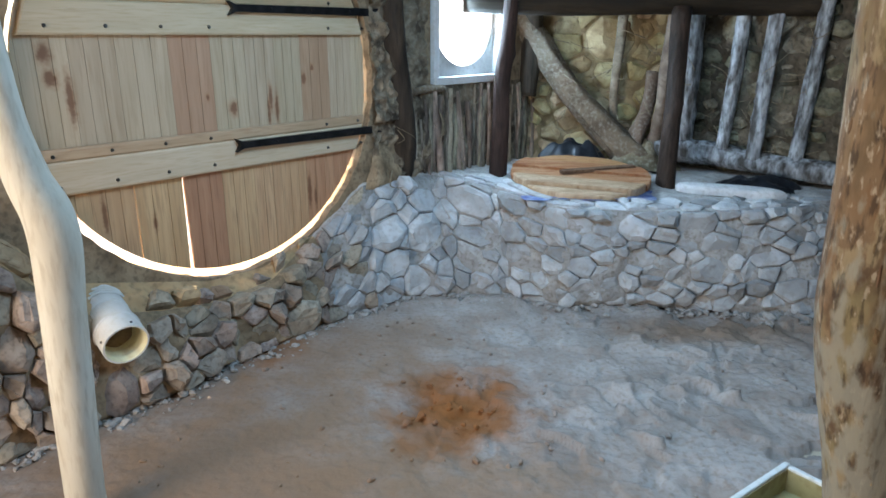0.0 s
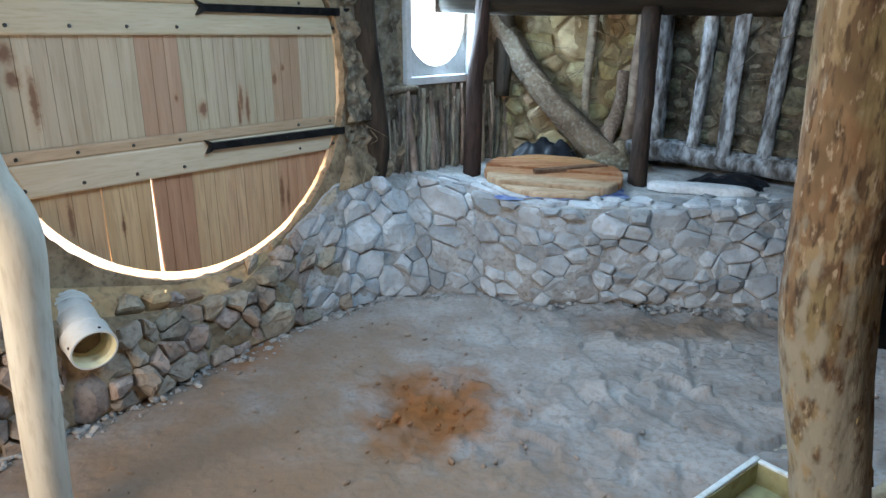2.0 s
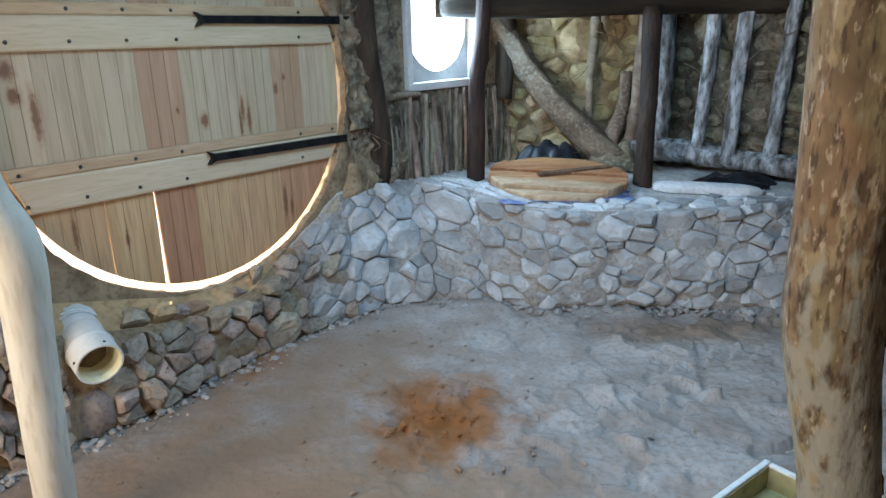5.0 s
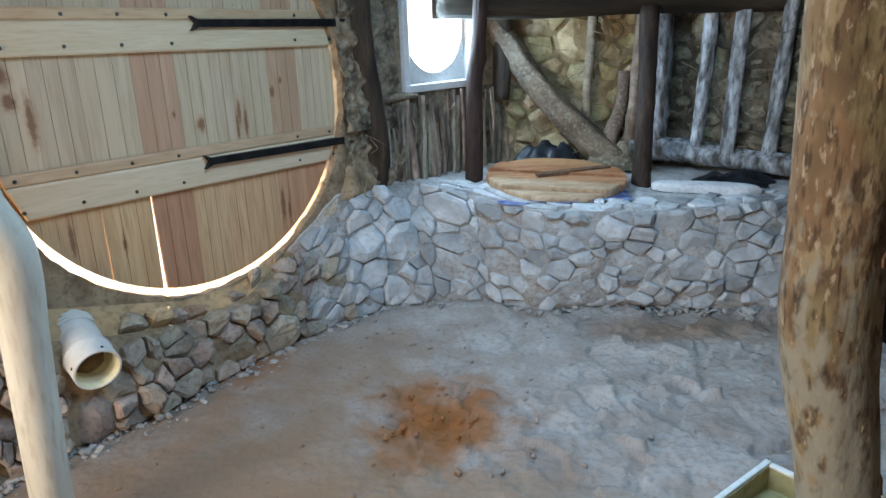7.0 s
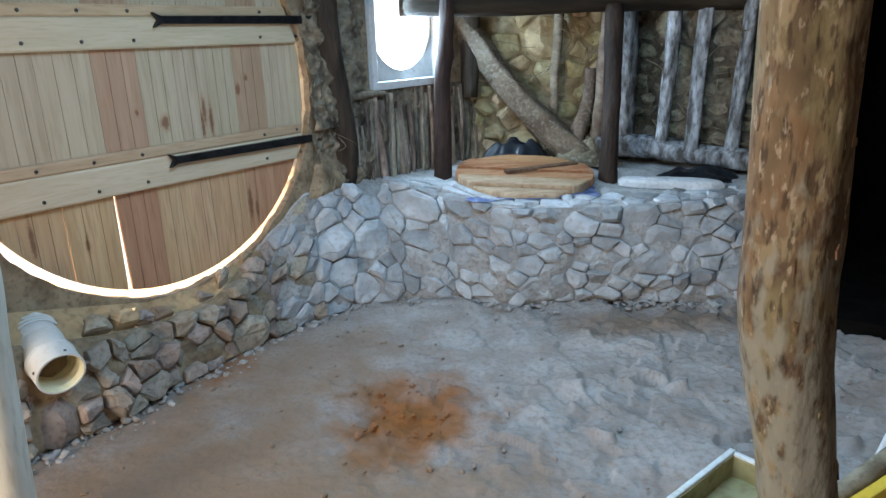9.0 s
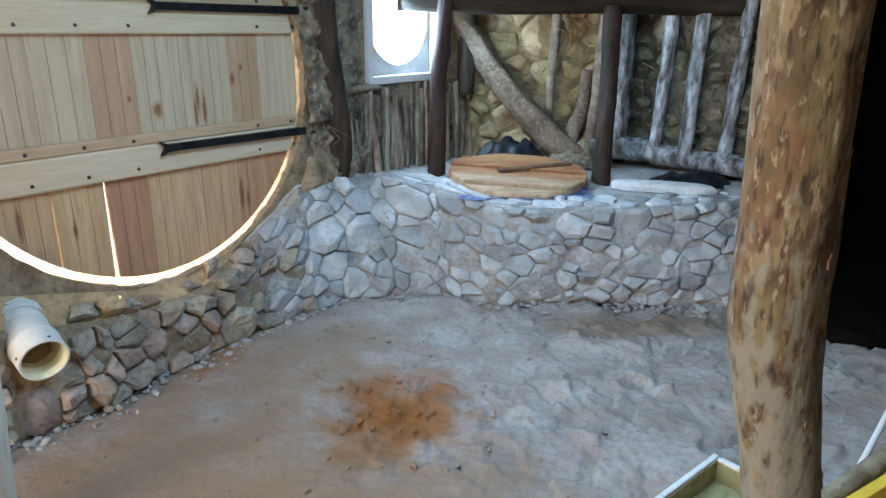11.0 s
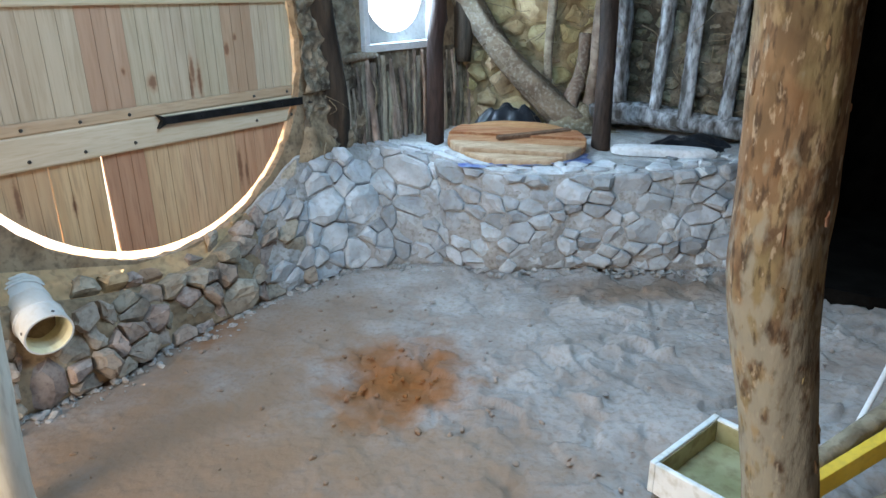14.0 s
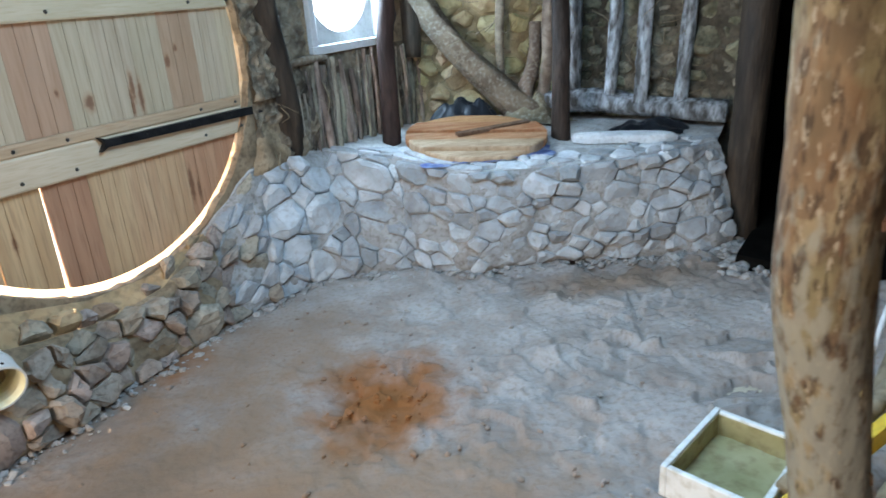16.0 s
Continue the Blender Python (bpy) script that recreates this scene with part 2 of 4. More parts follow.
def bark_material():
    """Flaking trunk: ochre underbark, brown plates, fine vertical fissures, pale lichen towards the foot."""
    m = shade("flaking_bark", (0.13, 0.085, 0.053), (0.21, 0.148, 0.09), 6, 0.85, 1.0, (0.16, 0.09, 0.045), 30, 0, (1.5, 1.5, 0.5), depth=0.015)
    nt = m.node_tree
    N, L = nt.nodes, nt.links
    bs = N["Principled BSDF"]
    src = bs.inputs["Base Color"].links[0].from_socket
    tc = N.new("ShaderNodeTexCoord")
    layers = ((4.0, 0.44, 0.54, (0.075, 0.047, 0.03), 0.0, 0.85, 0.7), (13.0, 0.54, 0.60, (0.058, 0.037, 0.025), 2.2, 0.7, 0.6), (7.0, 0.50, 0.58, (0.20, 0.168, 0.095), 3.3, 0.85, 0.8),
              (15.0, 0.53, 0.62, (0.11, 0.082, 0.05), 9.1, 0.6, 0.6), (22.0, 0.57, 0.62, (0.27, 0.22, 0.14), 7.7, 0.75, 0.5), (60.0, 0.53, 0.62, (0.04, 0.027, 0.019), 1.7, 0.75, 0.3),
              (75.0, 0.59, 0.67, (0.36, 0.31, 0.24), 5.1, 0.75, 0.45))
    for scale, lo, hi, colour, offset, strength, squash in layers:
        mp = N.new("ShaderNodeMapping")
        mp.inputs["Scale"].default_value = (1.3, 1.3, squash)
        L.new(tc.outputs["Object"], mp.inputs[0])
        n = N.new("ShaderNodeTexNoise")
        n.noise_dimensions = "4D"
        n.inputs["Scale"].default_value, n.inputs["Detail"].default_value, n.inputs["W"].default_value = scale, 6, offset
        L.new(mp.outputs[0], n.inputs["Vector"])
        r = N.new("ShaderNodeValToRGB")
        r.color_ramp.elements[0].position, r.color_ramp.elements[1].position = lo, hi
        r.color_ramp.elements[1].color = (strength, strength, strength, 1)
        L.new(n.outputs[0], r.inputs[0])
        x = N.new("ShaderNodeMixRGB")
        x.inputs[2].default_value = (*colour, 1)
        L.new(r.outputs[0], x.inputs[0])
        L.new(src, x.inputs[1])
        src = x.outputs[0]
    # grey-green lichen in upright streaks, thicker towards the foot
    mp = N.new("ShaderNodeMapping")
    mp.inputs["Scale"].default_value = (1.0, 1.0, 0.42)
    L.new(tc.outputs["Object"], mp.inputs[0])
    n = N.new("ShaderNodeTexNoise")
    n.inputs["Scale"].default_value, n.inputs["Detail"].default_value = 40, 9
    L.new(mp.outputs[0], n.inputs["Vector"])
    sp = N.new("ShaderNodeSeparateXYZ")
    L.new(tc.outputs["Object"], sp.inputs[0])
    low = N.new("ShaderNodeMapRange")
    low.inputs[1].default_value, low.inputs[2].default_value, low.inputs[3].default_value, low.inputs[4].default_value = 0.95, 1.4, 0.14, -0.14
    L.new(sp.outputs["Z"], low.inputs[0])
    ad = N.new("ShaderNodeMath")
    L.new(n.outputs[0], ad.inputs[0])
    L.new(low.outputs[0], ad.inputs[1])
    r = N.new("ShaderNodeMapRange")
    r.inputs[1].default_value, r.inputs[2].default_value, r.inputs[4].default_value = 0.50, 0.66, 0.8
    L.new(ad.outputs[0], r.inputs[0])
    x = N.new("ShaderNodeMixRGB")
    x.inputs[2].default_value = (0.25, 0.25, 0.215, 1)
    L.new(r.outputs[0], x.inputs[0])
    L.new(src, x.inputs[1])
    src = x.outputs[0]
    L.new(src, bs.inputs["Base Color"])
    return m


def knots(m, spots):
    """Knots and dark heartwood streaks in boards that stand along the door wall: along, height, half width, half height."""
    nt = m.node_tree
    N, L = nt.nodes, nt.links
    bs = N["Principled BSDF"]
    src = bs.inputs["Base Color"].links[0].from_socket
    tc = N.new("ShaderNodeTexCoord")
    nz = N.new("ShaderNodeTexNoise")
    nz.inputs["Scale"].default_value, nz.inputs["Detail"].default_value = 45, 4
    L.new(tc.outputs["Object"], nz.inputs["Vector"])
    for s, z, w, h in spots:
        mp = N.new("ShaderNodeMapping")
        mp.vector_type = "TEXTURE"
        mp.inputs["Location"].default_value = (-1.1 + 0.6537 * s, 3.23 + 0.7567 * s, z)
        mp.inputs["Rotation"].default_value = (0, 0, math.atan2(0.7567, 0.6537))
        mp.inputs["Scale"].default_value = (w * 1.3, 1.0, h * 1.4)
        L.new(tc.outputs["Object"], mp.inputs[0])
        ln = N.new("ShaderNodeVectorMath")
        ln.operation = "LENGTH"
        L.new(mp.outputs[0], ln.inputs[0])
        ad = N.new("ShaderNodeMath")
        ad.operation = "MULTIPLY_ADD"
        ad.inputs[1].default_value = 1.1
        L.new(nz.outputs[0], ad.inputs[0])
        L.new(ln.outputs["Value"], ad.inputs[2])
        for lo, hi, strength, colour in ((1.2, 2.3, 0.5, (0.36, 0.19, 0.10)), (0.95, 1.65, 0.8, (0.17, 0.075, 0.04))):
            mr = N.new("ShaderNodeMapRange")
            mr.interpolation_type = "SMOOTHSTEP"
            mr.inputs[1].default_value, mr.inputs[2].default_value, mr.inputs[3].default_value, mr.inputs[4].default_value = lo, hi, strength, 0.0
            L.new(ad.outputs[0], mr.inputs[0])
            x = N.new("ShaderNodeMixRGB")
            x.inputs[2].default_value = (*colour, 1)
            L.new(mr.outputs[0], x.inputs[0])
            L.new(src, x.inputs[1])
            src = x.outputs[0]
    L.new(src, bs.inputs["Base Color"])


knots(M_PINE, ((-0.66, 1.48, 0.022, 0.030), (-0.65, 1.385, 0.022, 0.026), (-0.585, 1.30, 0.014, 0.075), (0.165, 1.21, 0.019, 0.026), (0.385, 1.24, 0.010, 0.05), (0.42, 1.19, 0.010, 0.06), (0.37, 1.17, 0.007, 0.05)))
knots(M_PINEPINK, ((0.60, 1.33, 0.013, 0.024), (0.66, 1.385, 0.009, 0.014), (0.03, 1.27, 0.008, 0.013)))
knots(M_PINELOW, ((-0.52, 0.80, 0.010, 0.07), (-0.30, 0.72, 0.008, 0.03)))
knots(M_PINELOWRED, ((0.60, 0.72, 0.012, 0.075), (0.64, 0.68, 0.009, 0.05)))
M_BARK = bark_material()
M_FLAKE_BROWN = shade("brown_bark_flake", (0.13, 0.08, 0.048), (0.22, 0.145, 0.085), 18, 0.85, 0.7, (0.09, 0.05, 0.03), 60, 0.3, depth=0.008)
M_FLAKE_OCHRE = shade("ochre_bark_flake", (0.26, 0.20, 0.11), (0.34, 0.275, 0.16), 18, 0.85, 0.6, (0.26, 0.17, 0.08), 60, 0.2, depth=0.008)


# ---- building helpers ----


def mesh_of(name, bm, material, smooth=False):
    bmesh.ops.recalc_face_normals(bm, faces=bm.faces)
    me = bpy.data.meshes.new(name)
    bm.to_mesh(me)
    bm.free()
    me.materials.append(material)
    if smooth:
        me.polygons.foreach_set("use_smooth", [True] * len(me.polygons))
    return me


def part(name, bm, material, parent=None, label="", smooth=False):
    ob = new(name, mesh_of(name, bm, material, smooth))
    ob.parent = parent
    return tagged(ob, label)


def thing(name, label, category, kind="", group=""):
    return tagged(new(name), label, category, group, kind)


def poly(bm, pts):
    return bm.faces.new([bm.verts.new(p) for p in pts])


def box(bm, lo, hi, m=None, bevel=0.0):
    g = bmesh.ops.create_cube(bm, size=1.0)
    mat = Matrix.Translation([(a + b) / 2 for a, b in zip(lo, hi)]) @ Matrix.Diagonal([b - a for a, b in zip(lo, hi)] + [1])
    bmesh.ops.transform(bm, matrix=(m @ mat) if m else mat, verts=g["verts"])
    if bevel:
        es = list({e for v in g["verts"] for e in v.link_edges})
        bmesh.ops.bevel(bm, geom=es, offset=bevel, segments=2, affect="EDGES", profile=0.5)


def tube(bm, pts, radii, sides=14, rough=0.0, seed=0.0, knots=()):
    """A closed, uneven round bar through pts. knots: (share of length, angle, size)."""
    pts = [Vector(p) for p in pts]
    rings = []
    for i, p in enumerate(pts):
        ahead = (pts[min(i + 1, len(pts) - 1)] - pts[max(i - 1, 0)]).normalized()
        side = ahead.cross(Vector((0.31, 0.95, 0.05))).normalized()
        if side.length < 0.5:
            side = ahead.cross(Vector((0, 0, 1))).normalized()
        other = ahead.cross(side)
        ring = []
        for k in range(sides):
            a = 2 * math.pi * k / sides
            r = radii[i]
            d = side * math.cos(a) + other * math.sin(a)
            if rough:
                r *= 1 + rough * noise.noise(Vector((d.x * 1.6 + seed, d.y * 1.6, p.length * 5 + d.z))) + 0.4 * rough * noise.noise(Vector((d.x * 6 + seed, d.y * 6, p.length * 17)))
            for share, ang, size in knots:
                r += size * math.exp(-((i / (len(pts) - 1) - share) / 0.035) ** 2 - (math.atan2(math.sin(a - ang), math.cos(a - ang)) / 0.5) ** 2)
            ring.append(bm.verts.new(p + d * r))
        rings.append(ring)
    for a, b in zip(rings, rings[1:]):
        for k in range(sides):
            bm.faces.new((a[k], a[(k + 1) % sides], b[(k + 1) % sides], b[k]))
    bm.faces.new(rings[0][::-1])
    bm.faces.new(rings[-1])


def curve_pts(ctrl, n):
    """Catmull-Rom through control points (x, y, z, radius)."""
    c = [Vector(v) for v in ctrl]
    c = [2 * c[0] - c[1]] + c + [2 * c[-1] - c[-2]]
    out = []
    for i in range(n):
        f = i / (n - 1) * (len(c) - 3)
        k = min(int(f), len(c) - 4)
        t = f - k
        a, b, d, e = c[k : k + 4]
        out.append(0.5 * (2 * b + (d - a) * t + (2 * a - 5 * b + 4 * d - e) * t * t + (3 * b - a - 3 * d + e) * t ** 3))
    return [Vector(v[:3]) for v in out], [v[3] for v in out]


def log(name, ctrl, material, label, category="log", n=24, sides=14, rough=0.12, seed=0.0, knots=(), group=""):
    bm = bmesh.new()
    ctrl = [Vector(c) for c in ctrl]
    pts, radii = curve_pts(ctrl, n)
    tube(bm, pts, radii, sides, rough, seed, knots)
    ob = new(name, mesh_of(name, bm, material, True))
    return tagged(ob, label, category, group)


def clip(polygon, p, n):
    """The part of a flat polygon with (x - p).n <= 0."""
    out = []
    for a, b in zip(polygon, polygon[1:] + polygon[:1]):
        da, db = (a[0] - p[0]) * n[0] + (a[1] - p[1]) * n[1], (b[0] - p[0]) * n[0] + (b[1] - p[1]) * n[1]
        if da <= 0:
            out.append(a)
        if da * db < 0:
            t = da / (da - db)
            out.append((a[0] + (b[0] - a[0]) * t, a[1] + (b[1] - a[1]) * t))
    return out


def cells(u1, v1, small, large, rng, keep=None):
    """Uneven stone shapes of mixed size that fill a u1 x v1 field; small and large are radii."""
    seeds = []
    for k in range(int(60 * u1 * v1 / small ** 2 / 3)):
        r = small + (large - small) * rng.random() ** 1.6 * (1 - k / (60 * u1 * v1 / small ** 2 / 3))
        x, y = rng.uniform(-large, u1 + large), rng.uniform(-large, v1 + large)
        if all((x - q[0]) ** 2 + ((y - q[1]) * 1.2) ** 2 > (0.92 * (r + q[2])) ** 2 for q in seeds):
            seeds.append((x, y, r))
    out = []
    arr = np.array(seeds)
    for i, (x, y, r) in enumerate(seeds):
        if not (0 <= x <= u1 and 0 <= y <= v1) or (keep and not keep(x, y)):
            continue
        d = large * 2
        cell = [(x - d, y - d), (x + d, y - d), (x + d, y + d), (x - d, y + d)]
        for k in np.argsort(((arr[:, :2] - arr[i, :2]) ** 2).sum(1))[1:20]:
            qx, qy, qr = seeds[k]
            t = 0.5 + (r * r - qr * qr) / (2 * ((qx - x) ** 2 + (qy - y) ** 2))
            cell = clip(cell, (x + (qx - x) * t, y + (qy - y) * t), (qx - x, qy - y))
        for p, n in (((0, 0), (-1, 0)), ((u1, 0), (1, 0)), ((0, 0), (0, -1)), ((0, v1), (0, 1))):
            cell = clip(cell, p, n)
        if len(cell) > 2:
            out.append(cell)
    return out


def stone_mesh(cell, place, rise, joint, rng, material, slant=0.24):
    """One rough stone on a surface: place(u, v) gives the point and its normal."""
    cx, cy = sum(p[0] for p in cell) / len(cell), sum(p[1] for p in cell) / len(cell)
    ring = []
    for i, p in enumerate(cell):          # cut the corners
        q = cell[(i + 1) % len(cell)]
        ring += [(p[0] * 0.9 + q[0] * 0.1, p[1] * 0.9 + q[1] * 0.1), (p[0] * 0.1 + q[0] * 0.9, p[1] * 0.1 + q[1] * 0.9)]
    size = max(1e-3, min(math.hypot(p[0] - cx, p[1] - cy) for p in ring))
    tilt = (rng.uniform(-slant, slant), rng.uniform(-slant, slant))
    bm = bmesh.new()

    def loop(shrink, lift, wob):
        vs = []
        for x, y in ring:
            k = max(0.2, 1 - shrink / size)
            u, v = cx + (x - cx) * k + rng.uniform(-wob, wob), cy + (y - cy) * k + rng.uniform(-wob, wob)
            pos, nor = place(u, v)
            up = lift + (tilt[0] * (x - cx) + tilt[1] * (y - cy)) * (lift > 0)
            vs.append(bm.verts.new(pos + nor * up))
        return vs

    a = loop(joint, -0.03, 0.0)
    b = loop(joint * 1.2, rise * 0.72, 0.005)
    c = loop(joint * 1.2 + size * 0.10, rise * 0.95, 0.005)
    d = loop(joint * 1.2 + size * 0.42, rise * rng.uniform(0.95, 1.3), 0.012)
    n = len(ring)
    for p, q in ((a, b), (b, c), (c, d)):
        for k in range(n):
            bm.faces.new((p[k], p[(k + 1) % n], q[(k + 1) % n], q[k]))
    bm.faces.new(d)
    return mesh_of("stone", bm, material)


def lay_stones(parent, field, place, rise, joint, rng, pick, slant=0.24):
    for cell in field:
        x = sum(p[0] for p in cell) / len(cell)
        y = sum(p[1] for p in cell) / len(cell)
        ob = new("stone", stone_mesh(cell, place, rise * rng.uniform(0.5, 1.5), joint, rng, pick(x, y), slant))
        ob.parent = parent


def ruled(bottom, top, bulge=0.0, true_height=False):
    """place(u, v) on the surface between two paths; also its length and greatest height. With true_height v counts metres up from the lower path everywhere."""
    B, T = [Vector(p) for p in bottom], [Vector(p) for p in top]
    mid = [(a + b) / 2 for a, b in zip(B, T)]
    run = [0.0]
    for a, b in zip(mid, mid[1:]):
        run.append(run[-1] + (b - a).length)
    high = max((b - a).length for a, b in zip(B, T))

    def at(u, v):
        u = min(max(u, 0), run[-1] - 1e-6)
        k = max(i for i in range(len(run) - 1) if run[i] <= u)
        t = (u - run[k]) / (run[k + 1] - run[k])
        s = t * t * (3 - 2 * t) * 0.5 + t * 0.5
        b, t = B[k].lerp(B[k + 1], s), T[k].lerp(T[k + 1], s)
        return b.lerp(t, min(v / (t - b).length, 1.02) if true_height else v / high)

    def place(u, v):
        p = at(u, v)
        d = 0.02
        n = (at(u + d, v) - at(u - d, v)).cross(at(u, min(v + d, high)) - at(u, max(v - d, 0))).normalized()
        return p + n * bulge * math.sin(math.pi * min(1, max(0, v / high))), n

    return place, run[-1], high


def sheet(place, u1, v1, step, wob, material, name, seed=0.0, sink=0.0):
    bm = bmesh.new()
    nu, nv = max(2, int(u1 / step)), max(2, int(v1 / step))
    rows = []
    for i in range(nu + 1):
        row = []
        for j in range(nv + 1):
            p, n = place(u1 * i / nu, v1 * j / nv)
            rim = min(1.0, j / 2, (nv - j) / 2)        # the long edges stay put, to meet the next sheet
            row.append(bm.verts.new(p + n * rim * (sink + wob * noise.noise(p * 9 + Vector((seed, 0, 0))) + 0.4 * wob * noise.noise(p * 27))))
        rows.append(row)
    for a, b in zip(rows, rows[1:]):
        for j in range(nv):
            bm.faces.new((a[j], b[j], b[j + 1], a[j + 1]))
    return mesh_of(name, bm, material, True)


# ---- plan ----
P0, U = Vector((-1.1, 3.23, 0)), Vector((0.6537, 0.7567, 0))
NRM = Vector((U.y, -U.x, 0))            # out of the door wall, into the room
WALLM = Matrix(((U.x, -NRM.x, 0, P0.x), (U.y, -NRM.y, 0, P0.y), (0, 0, 1, 0), (0, 0, 0, 1)))   # local x along, y outwards, z up


def D(s, off, z):
    return P0 + U * s + NRM * off + Vector((0, 0, z))


CS, CZ, R_HOLE, R_DOOR = 0.125, 1.335, 0.941, 0.918
HS, HZ = CS - 0.014, CZ - 0.011      # centre of the opening; the leaf hangs a little higher
CEIL = 2.45

# ---- floor ----


def build_floor():
    bm = bmesh.new()
    xs = list(np.arange(-3.4, -1.9, 0.05)) + list(np.arange(-1.9, 2.7, 0.013)) + list(np.arange(2.7, 4.9, 0.05))
    ys = list(np.arange(-3.3, 1.3, 0.05)) + list(np.arange(1.3, 4.1, 0.013)) + list(np.arange(4.1, 6.2, 0.1))
    grid = []
    for x in xs:
        row = []
        for y in ys:
            p = Vector((float(x), float(y), 0))
            right = min(1, max(0.10, (p.x + 0.5) * 0.75))
            warp = Vector((noise.noise(p * 6), noise.noise(p * 6 + Vector((5, 5, 0))), 0)) * 0.07
            z = 0.014 * noise.noise(p * 1.9) + 0.004 * noise.noise(p * 30)
            dig = math.exp(-(((p.x - 0.06) / 0.26) ** 2 + ((p.y - 2.64) / 0.28) ** 2))
            # broken crust: plates of trodden earth, each tipped its own way
            for size, steep in ((0.24, 0.13), (0.11, 0.17)):
                near, spots = noise.voronoi((p + warp + Vector((size * 30, 0, 0))) / size)
                c = spots[0]
                d = ((p + warp + Vector((size * 30, 0, 0))) / size - c) * size
                broken = max(0.0, min(1.0, 0.5 + 2.2 * noise.noise(c * size * 2.1 + Vector((9, 4, 0)))))
                z += (right * broken + 0.8 * dig) * steep * (d.x * noise.noise(c * 3.7) + d.y * noise.noise(c * 4.9 + Vector((2, 7, 0))) + 0.12 * size * noise.noise(c * 8.3)) * 4.0
            crumbs = noise.turbulence(p * 17 + Vector((0, 8, 0)), 2, True)
            z += (0.25 + 0.75 * right) * 0.010 * (crumbs - 0.5) - 0.022 * dig
            row.append(bm.verts.new((p.x, p.y, z)))
        grid.append(row)
    for r0, r1 in zip(grid, grid[1:]):
        for j in range(len(ys) - 1):
            bm.faces.new((r0[j], r1[j], r1[j + 1], r0[j + 1]))
    ob = new("floor", mesh_of("floor", bm, M_EARTH, True))
    tagged(ob, "uneven packed earth floor with dusty trodden lumps", "floor", kind="structure")


build_floor()

# ---- walls ----


def prism(bm, s0, s1, z0, z1, t0=0.0, t1=0.3):
    box(bm, (s0, t0, z0), (s1, t1, z1), WALLM)


def build_door_wall():
    bm = bmesh.new()
    s0, s1, z0, z1 = CS - 1.02, CS + 1.04, 0.0, CEIL
    angs = sorted({2 * math.pi * k / 200 for k in range(200)} | {math.atan2(z - CZ, s - CS) % (2 * math.pi) for s in (s0, s1) for z in (z0, z1)})
    inner, outer = [], []
    for a in angs:
        c, s = math.cos(a), math.sin(a)
        f = min(((s1 - CS) / c if c > 1e-9 else 1e9), ((s0 - CS) / c if c < -1e-9 else 1e9), ((z1 - CZ) / s if s > 1e-9 else 1e9), ((z0 - CZ) / s if s < -1e-9 else 1e9))
        r = R_HOLE + 0.010 * noise.noise(Vector((c * 4, s * 4, 0))) + 0.009 * noise.noise(Vector((c * 17, s * 17, 4))) + 0.005 * noise.noise(Vector((c * 40, s * 40, 7)))
        inner.append((HS + c * r, HZ + s * r))
        outer.append((CS + c * f, CZ + s * f))
    n = len(angs)
    fr = [[bm.verts.new(WALLM @ Vector((p[0], y, p[1]))) for p in ring] for ring, y in ((inner, 0.0), (outer, 0.0), (inner, 0.045), (outer, 0.30))]
    for k in range(n):
        j = (k + 1) % n
        for a, b in ((0, 1), (0, 2), (1, 3)):
            bm.faces.new((fr[a][k], fr[a][j], fr[b][j], fr[b][k]))
    lining = bmesh.new()
    rows = [[lining.verts.new(WALLM @ Vector((p[0], y, p[1]))) for p in ring] for ring, y in ((inner, 0.045), (inner, 0.30), (outer, 0.302))]
    for p, q in zip(rows, rows[1:]):
        for k in range(n):
            lining.faces.new((p[k], p[(k + 1) % n], q[(k + 1) % n], q[k]))
    tagged(new("opening_lining", mesh_of("opening_lining", lining, M_LINING)), "lining of the round opening, coloured pale tan for the gap's sun glow", "wall", kind="structure")
    prism(bm, -3.2, s0, 0, CEIL)
    prism(bm, s1, 1.56, 0, CEIL)
    prism(bm, 1.56, 2.30, 0, 1.25)
    prism(bm, 1.56, 2.30, 2.0, CEIL)
    prism(bm, 2.30, 2.75, 0, CEIL)
    ob = new("wall_door_side", mesh_of("wall_door_side", bm, M_MUD))
    tagged(ob, "rough mud-plastered wall round a circular door opening", "wall", kind="structure")


build_door_wall()


def wall_panel(name, a, b, z0, z1, thick, material, label):
    a, b = Vector((*a, 0)), Vector((*b, 0))
    d = (b - a).normalized()
    n = Vector((-d.y, d.x, 0))
    bm = bmesh.new()
    m = Matrix(((d.x, n.x, 0, a.x), (d.y, n.y, 0, a.y), (0, 0, 1, 0), (0, 0, 0, 1)))
    box(bm, (0, 0, z0), ((b - a).length, thick, z1), m)
    return tagged(new(name, mesh_of(name, bm, material)), label, "wall", kind="structure")


C1 = D(2.72, 0, 0)
BACK = [(C1.x - 0.05, C1.y - 0.02), (1.78, 5.22), (2.78, 4.22)]
wall_panel("wall_back", BACK[0], BACK[1], 0, CEIL, 0.3, M_YMUD, "mud-bedded fieldstone back wall")
wall_panel("wall_back_slanted", BACK[1], BACK[2], 0, CEIL, 0.3, M_SHADED_MUD, "mud wall behind upright logs, coloured dark for the shade there")
# passage walls coloured near-black in place of deep shade
wall_panel("wall_passage_far", (2.72, 4.25), (4.9, 4.9), 0, CEIL, 0.2, M_PASSAGE_DARK, "passage wall with its darkness put into the colour")
wall_panel("wall_passage_end", (4.8, 5.0), (4.8, -3.2), 0, CEIL, 0.2, M_PASSAGE_DARK, "passage end wall with its darkness put into the colour")
